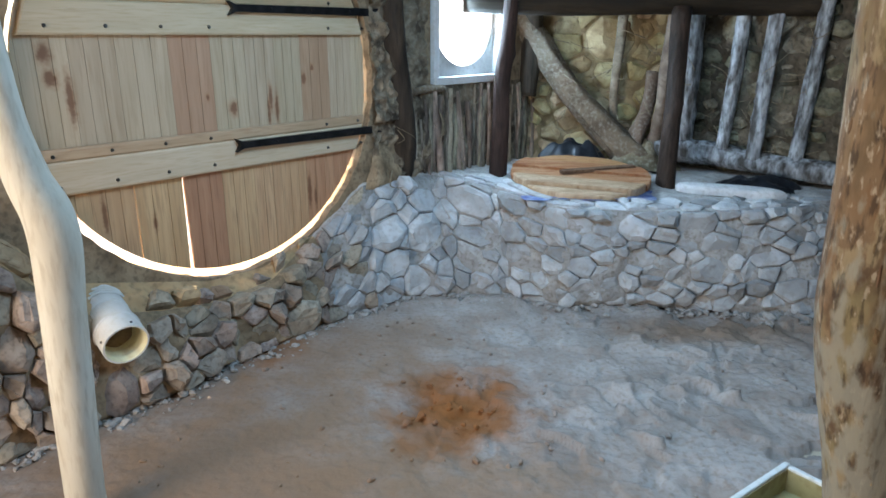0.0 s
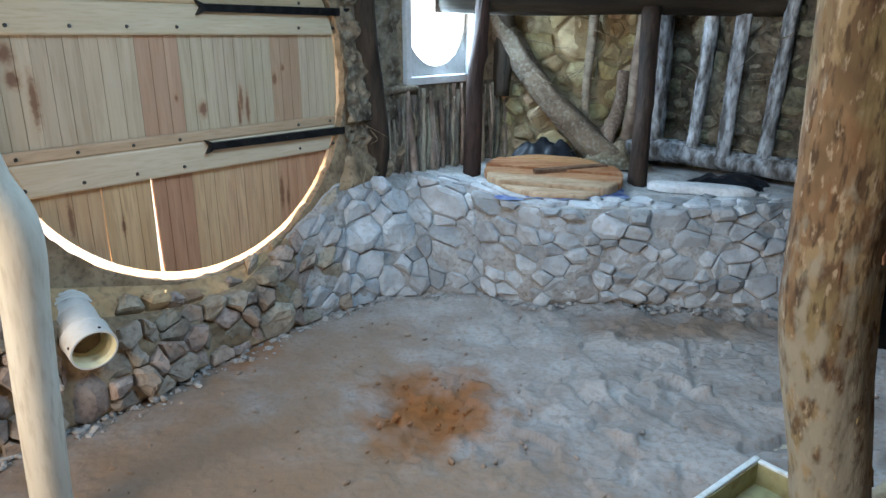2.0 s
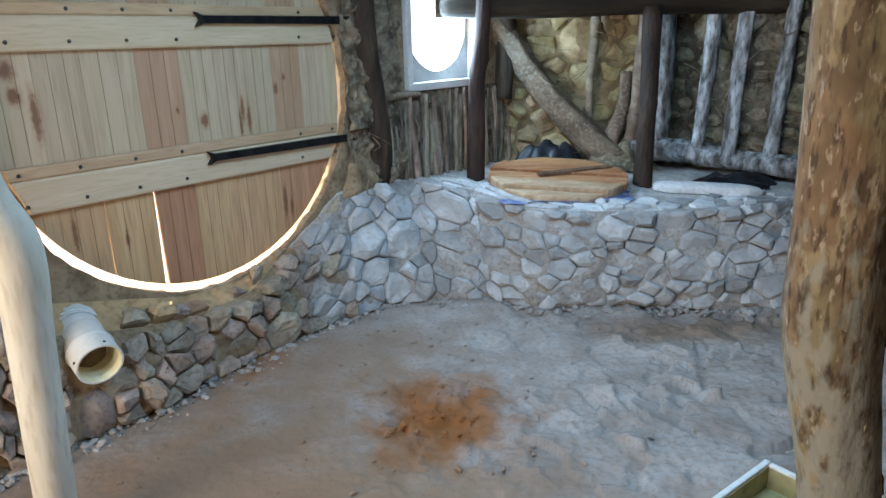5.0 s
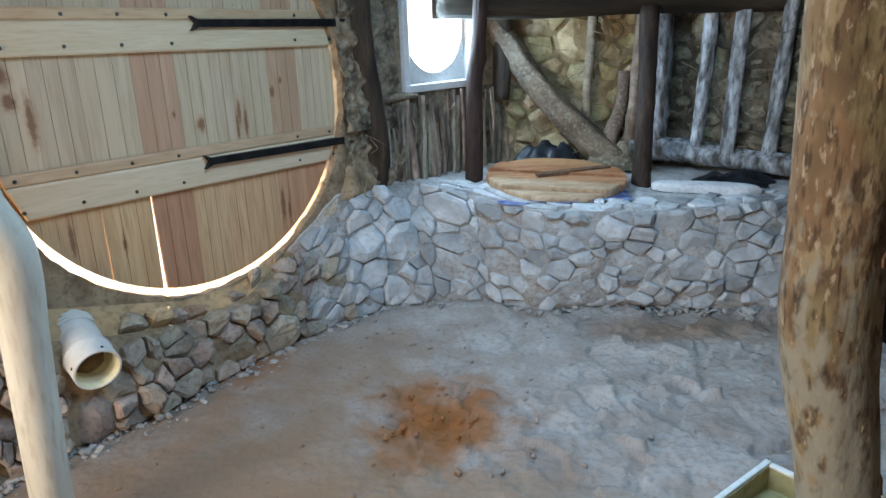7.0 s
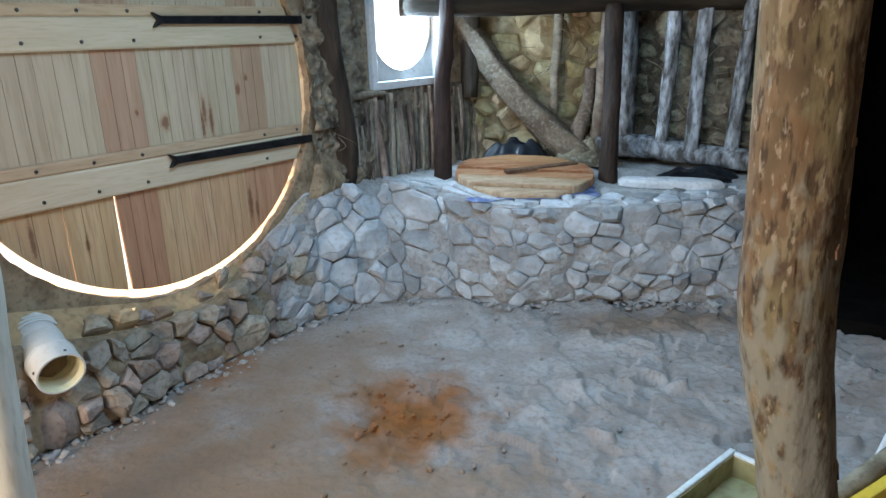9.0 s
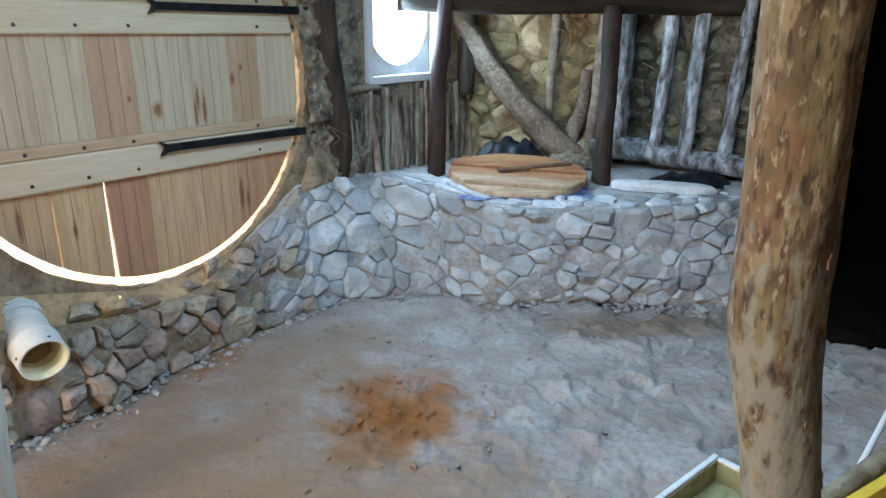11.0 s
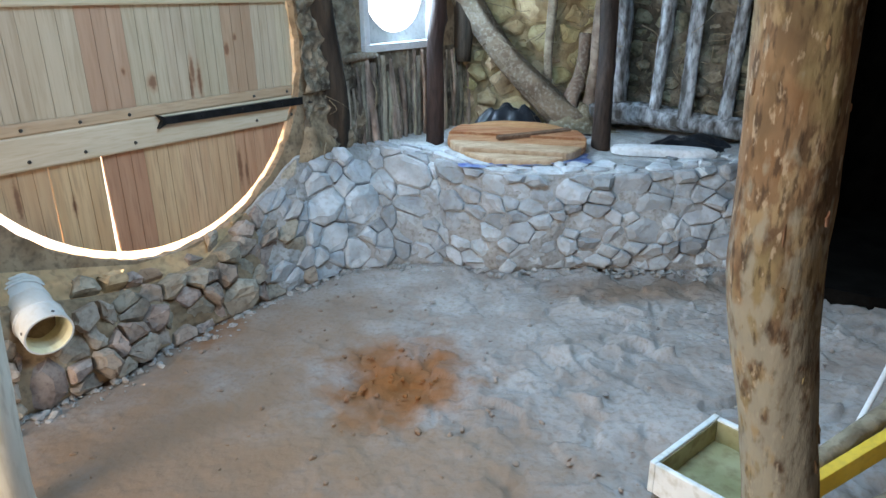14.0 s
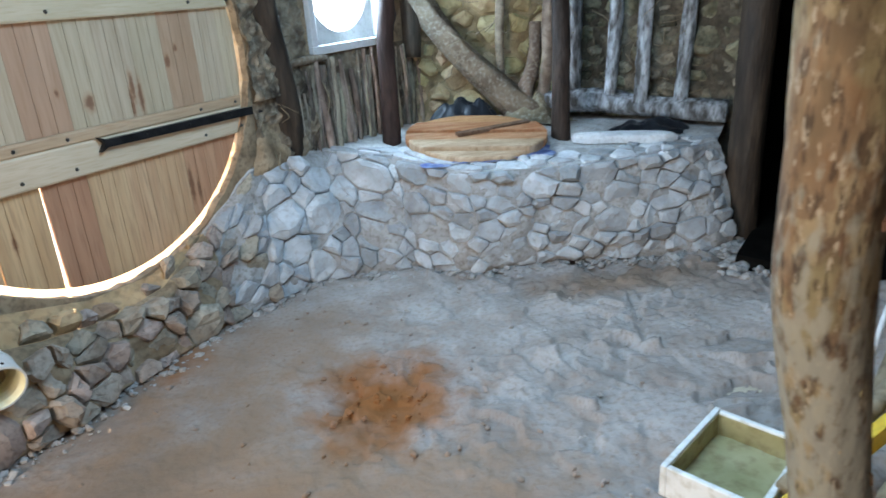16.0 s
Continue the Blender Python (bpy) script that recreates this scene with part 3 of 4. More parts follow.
wall_panel("wall_right", (2.75, 2.72), (2.9, -3.2), 0, CEIL, 0.25, M_MUD, "mud-plastered side wall")
# gap left in these walls as an assumed entrance for the side fill
wall_panel("wall_left_rear", (-3.1, -3.2), (-3.1, -1.45), 0, CEIL, 0.25, M_MUD, "mud-plastered rear side wall")
wall_panel("wall_left_front", (-3.1, 0.45), (-3.1, 1.1), 0, CEIL, 0.25, M_MUD, "mud-plastered wall beside the assumed side entrance")
wall_panel("wall_left_lintel", (-3.1, -1.45), (-3.1, 0.45), 2.25, CEIL, 0.25, M_MUD, "mud wall over the assumed side entrance")
wall_panel("wall_rear", (4.9, -3.1), (-3.3, -3.1), 0, CEIL, 0.25, M_MUD, "mud-plastered rear wall")
# ceiling out of view; its opening is added for the overhead fill
bm = bmesh.new()
for (x0, y0), (x1, y1) in (((-3.6, -3.6), (5.2, 1.5)), ((-3.6, 2.8), (5.2, 6.0)), ((-3.6, 1.5), (-0.33, 2.8)), ((1.13, 1.5), (5.2, 2.8))):
    edge = D(0, -0.28, 0)
    flat = clip([(x0, y0), (x1, y0), (x1, y1), (x0, y1)], (edge.x, edge.y), (-NRM.x, -NRM.y))
    rows = [[bm.verts.new((x, y, z)) for x, y in flat] for z in (CEIL, CEIL + 0.2)]
    bm.faces.new(rows[0])
    bm.faces.new(rows[1][::-1])
    for k in range(len(flat)):
        q = (k + 1) % len(flat)
        bm.faces.new((rows[0][k], rows[0][q], rows[1][q], rows[1][k]))
tagged(new("ceiling", mesh_of("ceiling", bm, M_CEIL)), "dark rough wooden ceiling, out of view, with an opening added for overhead fill", "ceiling", kind="structure")
# added sheet, out of view, that keeps the sun out of the opening
bm = bmesh.new()
box(bm, (-0.43, 1.4, CEIL + 0.203), (1.23, 2.9, CEIL + 0.215))
tagged(new("sun_blocker", mesh_of("sun_blocker", bm, M_WHITEPAINT)), "unseen white sheet added over the roof opening to block the sun", "roof sheet", kind="structure")


# slab over the floor whose near-black colour stands for the passage's shade
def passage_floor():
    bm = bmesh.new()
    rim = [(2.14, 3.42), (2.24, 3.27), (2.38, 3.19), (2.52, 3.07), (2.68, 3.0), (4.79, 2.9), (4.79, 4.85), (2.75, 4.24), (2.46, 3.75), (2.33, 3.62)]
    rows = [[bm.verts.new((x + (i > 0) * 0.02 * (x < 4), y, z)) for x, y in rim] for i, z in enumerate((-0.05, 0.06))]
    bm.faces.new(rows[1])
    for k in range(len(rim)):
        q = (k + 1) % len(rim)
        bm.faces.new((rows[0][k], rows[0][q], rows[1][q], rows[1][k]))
    tagged(new("passage_floor", mesh_of("passage_floor", bm, M_PASSAGE_DARK)), "passage floor slab with its darkness put into the colour", "floor", kind="structure")


passage_floor()


def build_outside():
    bm = bmesh.new()
    bmesh.ops.create_grid(bm, x_segments=8, y_segments=8, size=150)
    ob = new("ground", mesh_of("ground", bm, M_GROUND))
    ob.location.z = -0.06
    tagged(ob, "dry pale ground outside", "ground", kind="structure")


build_outside()


def build_backdrop():
    """Plain bright sky seen through the small round window."""
    m = bpy.data.materials.new("bright_sky")
    m.use_nodes = True
    nt = m.node_tree
    nt.nodes.remove(nt.nodes["Principled BSDF"])
    em = nt.nodes.new("ShaderNodeEmission")
    em.inputs[0].default_value, em.inputs[1].default_value = (0.93, 0.97, 1.0, 1), 1.3
    nt.links.new(em.outputs[0], nt.nodes["Material Output"].inputs[0])
    bm = bmesh.new()
    poly(bm, [WALLM @ Vector(v) for v in ((1.565, 0.075, 1.255), (2.295, 0.075, 1.255), (2.295, 0.075, 1.995), (1.565, 0.075, 1.995))])
    tagged(new("backdrop", mesh_of("backdrop", bm, m)), "plain bright overexposed sky behind the window panel", "sky", kind="structure")


build_backdrop()

# ---- stone base, sill and ledge ----
BASE = [D(-2.1, 0.24, 0), D(-1.03, 0.21, 0), D(-0.75, 0.23, 0), D(-0.40, 0.23, 0), D(-0.10, 0.15, 0), D(0.22, 0.16, 0), D(0.5, 0.14, 0), D(0.85, 0.16, 0), D(1.11, 0.20, 0),
        Vector((0.08, 3.97, 0)), Vector((0.41, 3.96, 0)), Vector((0.73, 3.77, 0)), Vector((1.09, 3.80, 0)), Vector((1.42, 3.74, 0)), Vector((1.71, 3.68, 0)), Vector((2.15, 3.64, 0)), Vector((2.30, 3.70, 0))]
TOP = [D(-2.1, 0.10, 1.02), D(-1.05, 0.09, 0.80), D(-0.75, 0.12, 0.45), D(-0.40, 0.12, 0.36), D(-0.10, 0.10, 0.31), D(0.22, 0.08, 0.33), D(0.55, 0.02, 0.48), D(0.93, 0.01, 0.70), D(1.22, 0.03, 0.72),
       D(1.55, 0.05, 0.68), Vector((0.36, 4.22, 0.62)), Vector((0.72, 3.86, 0.585)), Vector((1.06, 3.83, 0.58)), Vector((1.40, 3.81, 0.58)), Vector((1.72, 3.84, 0.58)), Vector((2.2, 3.94, 0.585)), Vector((2.33, 3.98, 0.585))]
low, low_len, low_high = ruled(BASE[:7], TOP[:7], 0.02)
face, face_len, face_high = ruled(BASE[6:], TOP[6:], 0.015)
footing = tagged(new("stone_footing", sheet(low, low_len, low_high, 0.025, 0.024, M_MUD, "stone_footing", sink=0.022)), "low brown rubble stone footing under the round door", "stone wall", kind="structure")
ledge = tagged(new("stone_ledge", sheet(face, face_len, face_high, 0.025, 0.020, M_MORTAR, "stone_ledge", sink=0.023)),
               "low limestone bench wall bedded in earth mortar", "stone wall", kind="structure")
REAR = [D(-2.1, -0.02, 1.05), D(-1.05, -0.02, 0.95), D(-0.75, 0.004, 0.56), D(-0.40, 0.004, 0.47), D(-0.10, 0.004, 0.39), D(0.22, 0.004, 0.38), D(0.55, 0.0, 0.475), D(0.93, -0.03, 0.72), D(1.22, -0.02, 0.73),
        D(1.75, -0.02, 0.69), D(2.5, -0.02, 0.66), D(2.74, -0.05, 0.65), Vector((1.1, 5.27, 0.64)), Vector((1.5, 5.27, 0.63)), Vector((1.85, 5.17, 0.62)), Vector((2.5, 4.52, 0.61)), Vector((2.65, 4.4, 0.61))]
deck, deck_len, deck_wide = ruled(TOP[6:], REAR[6:])
tagged(new("ledge_top", sheet(deck, deck_len, deck_wide, 0.04, 0.022, M_DUST, "ledge_top", 5.0)), "dusty earth top of the stone bench", "stone wall", kind="structure")
sill, sill_len, sill_wide = ruled(TOP[:7], REAR[:7])
tagged(new("door_sill", sheet(sill, sill_len, sill_wide, 0.015, 0.045, M_SAND, "door_sill", 8.0)), "sandy earth sill under the round door", "sill", kind="structure")


# ---- round door ----


def round_door():
    door = thing("round_door", "round pale pine plank door with two battens, closed in its opening", "door")
    edges = [CS - 0.94, -0.76, -0.57, -0.378, -0.143, 0.065, 0.25, 0.42, 0.585, 0.775, 0.935, CS + 0.94]
    pink = {4, 8}
    rng = random.Random(5)
    def half(s):
        return math.sqrt(max(0.0, R_DOOR ** 2 - (s - CS) ** 2))

    split = 1.0                        # upper and lower boards meet behind the lower batten
    for i, (a, b) in enumerate(zip(edges, edges[1:])):
        for lower in (False, True):
            bm = bmesh.new()
            n = 3
            w = (b - a) / n
            for k in range(n):
                lo, hi = a + k * w + (0.0006 if k == 0 else 0.0016), a + (k + 1) * w - (0.0006 if k == n - 1 else 0.0016)
                sample = [s for s in (lo + (hi - lo) * q / 4 for q in range(5)) if half(s) > 0.03]
                if len(sample) < 2:
                    continue
                if lower:
                    ring = [(sample[0], split - 0.001), (sample[-1], split - 0.001)] + [(s, min(CZ - half(s), split - 0.01)) for s in reversed(sample)]
                else:
                    ring = [(s, CZ + half(s)) for s in sample] + [(s, max(CZ - half(s), split + 0.001)) for s in reversed(sample)]

                def warp(s, z):        # the boards shrank apart below the batten
                    open_by = ({(4, 0): 0.003, (3, 2): 0.0022, (3, 0): 0.001, (2, 2): 0.001}.get((i, k), 0) * (1 + 2.5 * (1 - z) + 24 * max(0, 0.53 - z)) if lower else 0)
                    if k == 0 and s < lo + 1e-6:
                        s += open_by
                    if k == n - 1 and s > hi - 1e-6:
                        s -= open_by
                    return s
                ring = [(warp(s, z), z) for s, z in ring]
                front = [bm.verts.new(WALLM @ Vector((s, 0.050, z))) for s, z in ring]
                back = [bm.verts.new(WALLM @ Vector((s, 0.064, z))) for s, z in ring]
                bm.faces.new(front)
                bm.faces.new(back[::-1])
                for q in range(len(ring)):
                    j = (q + 1) % len(ring)
                    bm.faces.new((front[q], front[j], back[j], back[q]))
                if k < n - 1:          # tongue behind the bead
                    za = half(hi) - 0.01
                    z_lo, z_hi = (CZ - za, min(CZ + za, split)) if lower else (max(CZ - za, split), CZ + za)
                    if za > 0.03 and z_hi > z_lo + 0.02:
                        box(bm, (hi - 0.002, 0.0535, z_lo), (hi + 0.006, 0.062, z_hi), WALLM)
            if len(bm.verts):
                part("plank", bm, (M_PINELOWRED if i in (4, 8, 9) else M_PINELOW) if lower else (M_PINEPINK if i in pink else M_PINE), door)
            else:
                bm.free()
    for z0, z1, dz in ((0.918, 1.108, 0.0), (1.552, 1.738, 0.0)):
        def ends(z):
            h = math.sqrt(max(0, (R_DOOR - 0.012) ** 2 - (z - CZ) ** 2))
            return CS - h, CS + h
        for name, lo, hi, mat, t0 in (("batten", z0, z1 - 0.052, M_PINEH, 0.018), ("batten_cap", z1 - 0.051, z1, M_PINEHP, 0.022)):
            bm = bmesh.new()
            (l0, r0), (l1, r1) = ends(lo), ends(hi)
            ch = 0.008
            outline = [(l0, lo), (r0, lo), (r1, hi), (l1, hi)]
            inset = [(l0 + ch, lo + ch), (r0 - ch, lo + ch), (r1 - ch, hi - ch), (l1 + ch, hi - ch)]
            a = [bm.verts.new(WALLM @ Vector((s, 0.0495, z))) for s, z in outline]
            b = [bm.verts.new(WALLM @ Vector((s, t0 + 0.005, z))) for s, z in outline]
            c = [bm.verts.new(WALLM @ Vector((s, t0, z))) for s, z in inset]
            for p, q in ((a, b), (b, c)):
                for k in range(4):
                    bm.faces.new((p[k], p[(k + 1) % 4], q[(k + 1) % 4], q[k]))
            bm.faces.new(c)
            part(name, bm, mat, door)
        cols = [-0.692, -0.46, -0.226, 0.006, 0.714, 0.957] if z0 < 1 else [-0.652, -0.414, -0.181, 0.051, 0.766, 1.005]
        for row, t0 in ((z0 + 0.034, 0.018), (z1 - 0.027, 0.022)):
            for s in cols:
                bm = bmesh.new()
                g = bmesh.ops.create_cone(bm, cap_ends=True, segments=10, radius1=0.0095, radius2=0.006, depth=0.008)
                bmesh.ops.transform(bm, matrix=WALLM @ Matrix.Translation((s + rng.uniform(-0.008, 0.008), t0 - 0.002, row)) @ Matrix.Rotation(radians(90), 4, "X"), verts=g["verts"])
                part("bolt", bm, M_BOLT, door)
    # forked iron strap hinges
    for zl, zr, s0, s1, t0 in ((1.033, 1.020, 0.128, 1.20, 0.012), (1.672, 1.672, 0.150, 1.21, 0.012)):
        bm = bmesh.new()
        hw = 0.021
        out = [(s0, zl + hw + 0.012), (s0 + 0.035, zl + hw - 0.004), (s1, zr + hw), (s1, zr - hw), (s0 + 0.035, zl - hw + 0.004), (s0, zl - hw - 0.012), (s0 + 0.024, zl)]
        f = [bm.verts.new(WALLM @ Vector((s, t0 - 0.022, z))) for s, z in out]
        b = [bm.verts.new(WALLM @ Vector((s, t0 + 0.0055, z))) for s, z in out]
        bm.faces.new(f)
        bm.faces.new(b[::-1])
        for k in range(len(out)):
            bm.faces.new((f[k], f[(k + 1) % len(out)], b[(k + 1) % len(out)], b[k]))
        strap = part("strap_hinge", bm, M_IRON, door, "black forked iron strap hinge")
        for q in (0.22, 0.45, 0.7):
            bm = bmesh.new()
            g = bmesh.ops.create_uvsphere(bm, u_segments=8, v_segments=5, radius=0.007)
            bmesh.ops.transform(bm, matrix=Matrix.Translation(WALLM @ Vector((s0 + (s1 - s0) * q, t0 - 0.022, zl + (zr - zl) * q))), verts=g["verts"])
            part("rivet", bm, M_IRON, strap)
    return door


round_door()

# ---- jamb timber, window, wattle ----
log("door_jamb_trunk", [(*D(1.33, -0.02, 0.66), 0.06), (*D(1.30, 0.0, 0.95), 0.085), (*D(1.27, 0.0, 1.3), 0.075), (*D(1.22, 0.0, 1.7), 0.085), (*D(1.20, -0.01, CEIL), 0.085)], M_DARKWOOD,
    "dark knotty trunk set in mud beside the round door", "post", 30, 16, 0.35, 3.0)


def daub():
    place, ln, hi = ruled([D(s, 0.015, 0.62) for s in (1.03, 1.27, 1.5)], [D(s, 0.012, CEIL) for s in (1.03, 1.27, 1.5)])
    bm = bmesh.new()
    nu, nv = 36, 130
    rows = []
    for i in range(nu + 1):
        row = []
        for j in range(nv + 1):
            p, n = place(ln * i / nu, hi * j / nv)
            q = (p - D(0, 0, 0))
            s = q.dot(U)
            hole = math.hypot(s - CS, p.z - CZ)
            lump = 0.035 * noise.noise(p * 5 + Vector((3, 0, 0))) + 0.035 * noise.noise(p * 13) + 0.020 * noise.noise(p * 32)
            if s < 1.24 and min(abs(p.z - 1.02), abs(p.z - 1.672)) < 0.04:      # clear of the hinges
                lump = min(lump, -0.012)
            lip = R_HOLE - 0.006 + 0.016 * noise.noise(Vector((0, 3, p.z * 9))) + (0.012 if p.z < 1.05 else -0.012)
            if hole < lip:
                p = p + U * (lip - hole)
            row.append(bm.verts.new(p + n * (0.012 + lump)))
        rows.append(row)
    for x, y in zip(rows, rows[1:]):
        for j in range(nv):
            bm.faces.new((x[j], y[j], y[j + 1], x[j + 1]))
    tagged(new("mud_daub", mesh_of("mud_daub", bm, M_DAUB)), "flaking dark mud daub between door and window", "wall", kind="structure")


daub()


def window():
    win = thing("window_1", "white-painted window frame round a bright circular opening", "window", "structure")
    s0, s1, z0, z1 = 1.56, 2.30, 1.245, 2.0
    for name, a, b in (("sill_rail", (s0, z0), (s1, z0 + 0.05)), ("head_rail", (s0, z1 - 0.05), (s1, z1)), ("stile", (s0, z0 + 0.05), (s0 + 0.05, z1 - 0.05)), ("stile", (s1 - 0.05, z0 + 0.05), (s1, z1 - 0.05))):
        bm = bmesh.new()
        box(bm, (a[0], -0.035, a[1]), (b[0], 0.02, b[1]), WALLM, 0.006)
        part(name, bm, M_WHITEPAINT, win)
    # deep white reveal and the panel with a round opening
    bm = bmesh.new()
    cs, cz, r = (s0 + s1) / 2, 1.66, 0.308
    n = 48
    a0, b0, c0, d0 = s0 + 0.05, s1 - 0.05, z0 + 0.05, z1 - 0.05
    angs = sorted({2 * math.pi * k / n for k in range(n)} | {math.atan2(z - cz, s - cs) % (2 * math.pi) for s in (a0, b0) for z in (c0, d0)})
    rings = [[], [], [], []]
    for a in angs:
        c, s = math.cos(a), math.sin(a)
        f = min(((b0 - cs) / c if c > 1e-9 else 1e9), ((a0 - cs) / c if c < -1e-9 else 1e9), ((d0 - cz) / s if s > 1e-9 else 1e9), ((c0 - cz) / s if s < -1e-9 else 1e9))
        for ring, q, t in ((rings[0], f, 0.005), (rings[1], f, 0.03), (rings[2], r, 0.03), (rings[3], r, 0.05)):
            ring.append(bm.verts.new(WALLM @ Vector((cs + c * q, t, cz + s * q))))
    for p, q in zip(rings, rings[1:]):
        for k in range(len(angs)):
            j = (k + 1) % len(angs)
            bm.faces.new((p[k], p[j], q[j], q[k]))
    part("reveal", bm, M_GREYPAINT, win, "white reveal panel with a round hole")

window()


def wattle():
    rng = random.Random(8)
    w = thing("wattle_panel", "rough upright wattle twigs under the window", "wattle", "structure")
    backing, ln, hi = ruled([D(q, 0.0, 0.6) for q in (1.32, 2.0, 2.71)], [D(q, 0.0, 1.24) for q in (1.32, 2.0, 2.71)])
    ob = new("mud_backing", sheet(backing, ln, hi, 0.025, 0.03, M_DAUB, "mud_backing", 3.0, 0.008))
    ob.parent = w
    s = 1.34
    while s < 2.70:
        r = rng.choice((0.009, 0.012, 0.016, 0.019, 0.023)) * rng.uniform(0.9, 1.1)
        z0 = 0.62 + (rng.uniform(0.1, 0.3) if rng.random() < 0.15 else 0)
        z1 = (1.24 if s > 1.5 else 1.15) - abs(rng.gauss(0, 0.07))
        bm = bmesh.new()
        lean = rng.gauss(0, 0.022)
        off = rng.uniform(0.008, 0.04)
        ctrl = [(*D(s, off, z0), r)]
        for f in (0.3, 0.6):
            ctrl.append((*D(s + lean * f + rng.uniform(-0.012, 0.012), off + rng.uniform(-0.006, 0.012), z0 + (z1 - z0) * f), r * rng.uniform(0.8, 1.2)))
        ctrl.append((*D(s + lean, off, z1), r * rng.uniform(0.6, 0.9)))
        pts, radii = curve_pts(ctrl, 13)
        tube(bm, pts, radii, 8, 0.5, s * 11)
        part("twig", bm, M_TWIG, w, smooth=True)
        s += r * 2 + rng.uniform(-0.004, 0.022)
    return w


wattle()
log("wood_stub", [(*D(1.38, 0.02, 1.222), 0.020), (*D(1.50, 0.03, 1.232), 0.024), (*D(1.66, 0.03, 1.226), 0.018)], M_FLECKED, "short brown wood stub set in the mud under the window", "log", 12, 10, 0.3, 2.0)
patch, patch_len, patch_high = ruled([D(0.93, 0.03, 0.66), D(1.08, 0.05, 0.68), D(1.26, 0.04, 0.70)], [D(1.025, 0.012, 0.86), D(1.10, 0.016, 0.90), D(1.20, 0.012, 0.84)])
tagged(new("mortar_patch", sheet(patch, patch_len, patch_high, 0.015, 0.022, M_MUD, "mortar_patch", 1.0, 0.010)), "brown mud mortar smeared between bench stones and door jamb", "wall", kind="structure")

# ---- posts, beam, logs of the back wall ----
log("post", [(0.375, 4.60, 0.60, 0.062), (0.385, 4.60, 0.95, 0.058), (0.39, 4.60, 1.3, 0.055), (0.43, 4.60, 1.7, 0.052), (0.45, 4.6, CEIL, 0.05)], M_DARKWOOD, "dark brown round post standing on the stone bench", "post", 26, 14, 0.14, 1.0,
    [(0.6, 3.6, 0.02)], "bench posts")
# dark log added where the wall corner lies in shade
log("corner_log", [(*D(2.58, 0.06, 1.12), 0.06), (*D(2.6, 0.06, 1.4), 0.07), (*D(2.6, 0.06, 1.8), 0.075), (*D(2.6, 0.06, CEIL), 0.07)], M_DARKWOOD, "dark upright log added to carry the shade of the wall corner", "log", 20, 14, 0.2, 4.0)
log("post", [(1.468, 4.40, 0.58, 0.062), (1.475, 4.43, 0.9, 0.058), (1.50, 4.50, 1.25, 0.060), (1.53, 4.60, 1.72, 0.060)], M_DARKWOOD, "dark brown knotty post under the cross beam", "post", 26, 14, 0.16, 6.0,
    [(0.55, 2.2, 0.02), (0.75, 4.0, 0.015)], "bench posts")
log("beam", [(0.13, 4.67, 1.775, 0.083), (0.83, 4.68, 1.762, 0.088), (1.51, 4.66, 1.762, 0.081), (2.03, 4.63, 1.745, 0.073), (2.45, 4.52, 1.735, 0.068)], M_BEAM, "thick dark round beam across the bench posts", "beam", 30, 16, 0.10, 2.0, [(0.33, 4.2, 0.01)])
log("diagonal_log", [(0.52, 5.20, 1.74, 0.08), (0.68, 5.14, 1.52, 0.085), (0.95, 5.08, 1.15, 0.085), (1.25, 5.02, 0.84, 0.10), (1.44, 4.98, 0.66, 0.12)], M_FLECKED, "thick brown log leaning across the back wall", "log", 60, 18, 0.40, 4.0,
    [(0.45, 1.0, 0.02), (0.7, 4.0, 0.02)])
log("branch", [(1.36, 4.98, 0.66, 0.085), (1.42, 5.02, 0.85, 0.06), (1.50, 5.06, 1.05, 0.045), (1.53, 5.1, 1.3, 0.04)], M_FLECKED, "forked brown branch leaning on the back wall", "log", 30, 12, 0.4, 7.0, [(0.5, 3.0, 0.015)])
log("upright_log", [(1.27, 5.12, 0.95, 0.03), (1.26, 5.12, 1.2, 0.035), (1.29, 5.12, 1.7, 0.035), (1.30, 5.12, CEIL, 0.03)], M_BROWNLOG, "thin brown upright stick in the back wall", "log", 18, 10, 0.2, 5.0)
log("upright_log", [(1.52, 5.0, 0.66, 0.05), (1.58, 5.0, 1.0, 0.04), (1.60, 5.0, 1.4, 0.05), (1.66, 5.0, CEIL, 0.045)], M_BROWNLOG, "brown upright log behind the bench post", "log", 20, 12, 0.25, 6.0, [(0.3, 1.0, 0.03)])
for x, y, dx, r, sd in ((1.755, 4.96, -0.01, 0.066, 1.3), (1.955, 4.76, 0.05, 0.045, 2.7), (2.11, 4.60, 0.045, 0.043, 3.9), (2.335, 4.46, 0.055, 0.048, 5.1)):
    log("upright_log", [(x, y, 0.74, r), (x + dx * 0.3, y, 1.05, r * 0.96), (x + dx * 0.6, y, 1.4, r * 1.02), (x + dx * 1.7, y, CEIL, r * 0.95)], M_GREYLOG,
        "grey weathered upright log with flaking bark", "log", 40, 14, 0.34, sd, [(0.3, 2.0 + sd, 0.015)], "row of upright logs")
log("sill_log", [(1.56, 4.99, 0.745, 0.075), (1.85, 4.86, 0.755, 0.085), (2.15, 4.60, 0.715, 0.07), (2.55, 4.24, 0.70, 0.075)], M_GREYLOG, "grey weathered log lying under the upright logs", "log", 34, 14, 0.36, 8.0)
log("corner_post", [(2.44, 3.84, -0.02, 0.11), (2.44, 3.85, 0.6, 0.10), (2.46, 3.86, 1.3, 0.095), (2.48, 3.86, CEIL, 0.09)], M_DARKWOOD, "dark thick corner post at the end of the bench", "post", 26, 14, 0.15, 9.0)


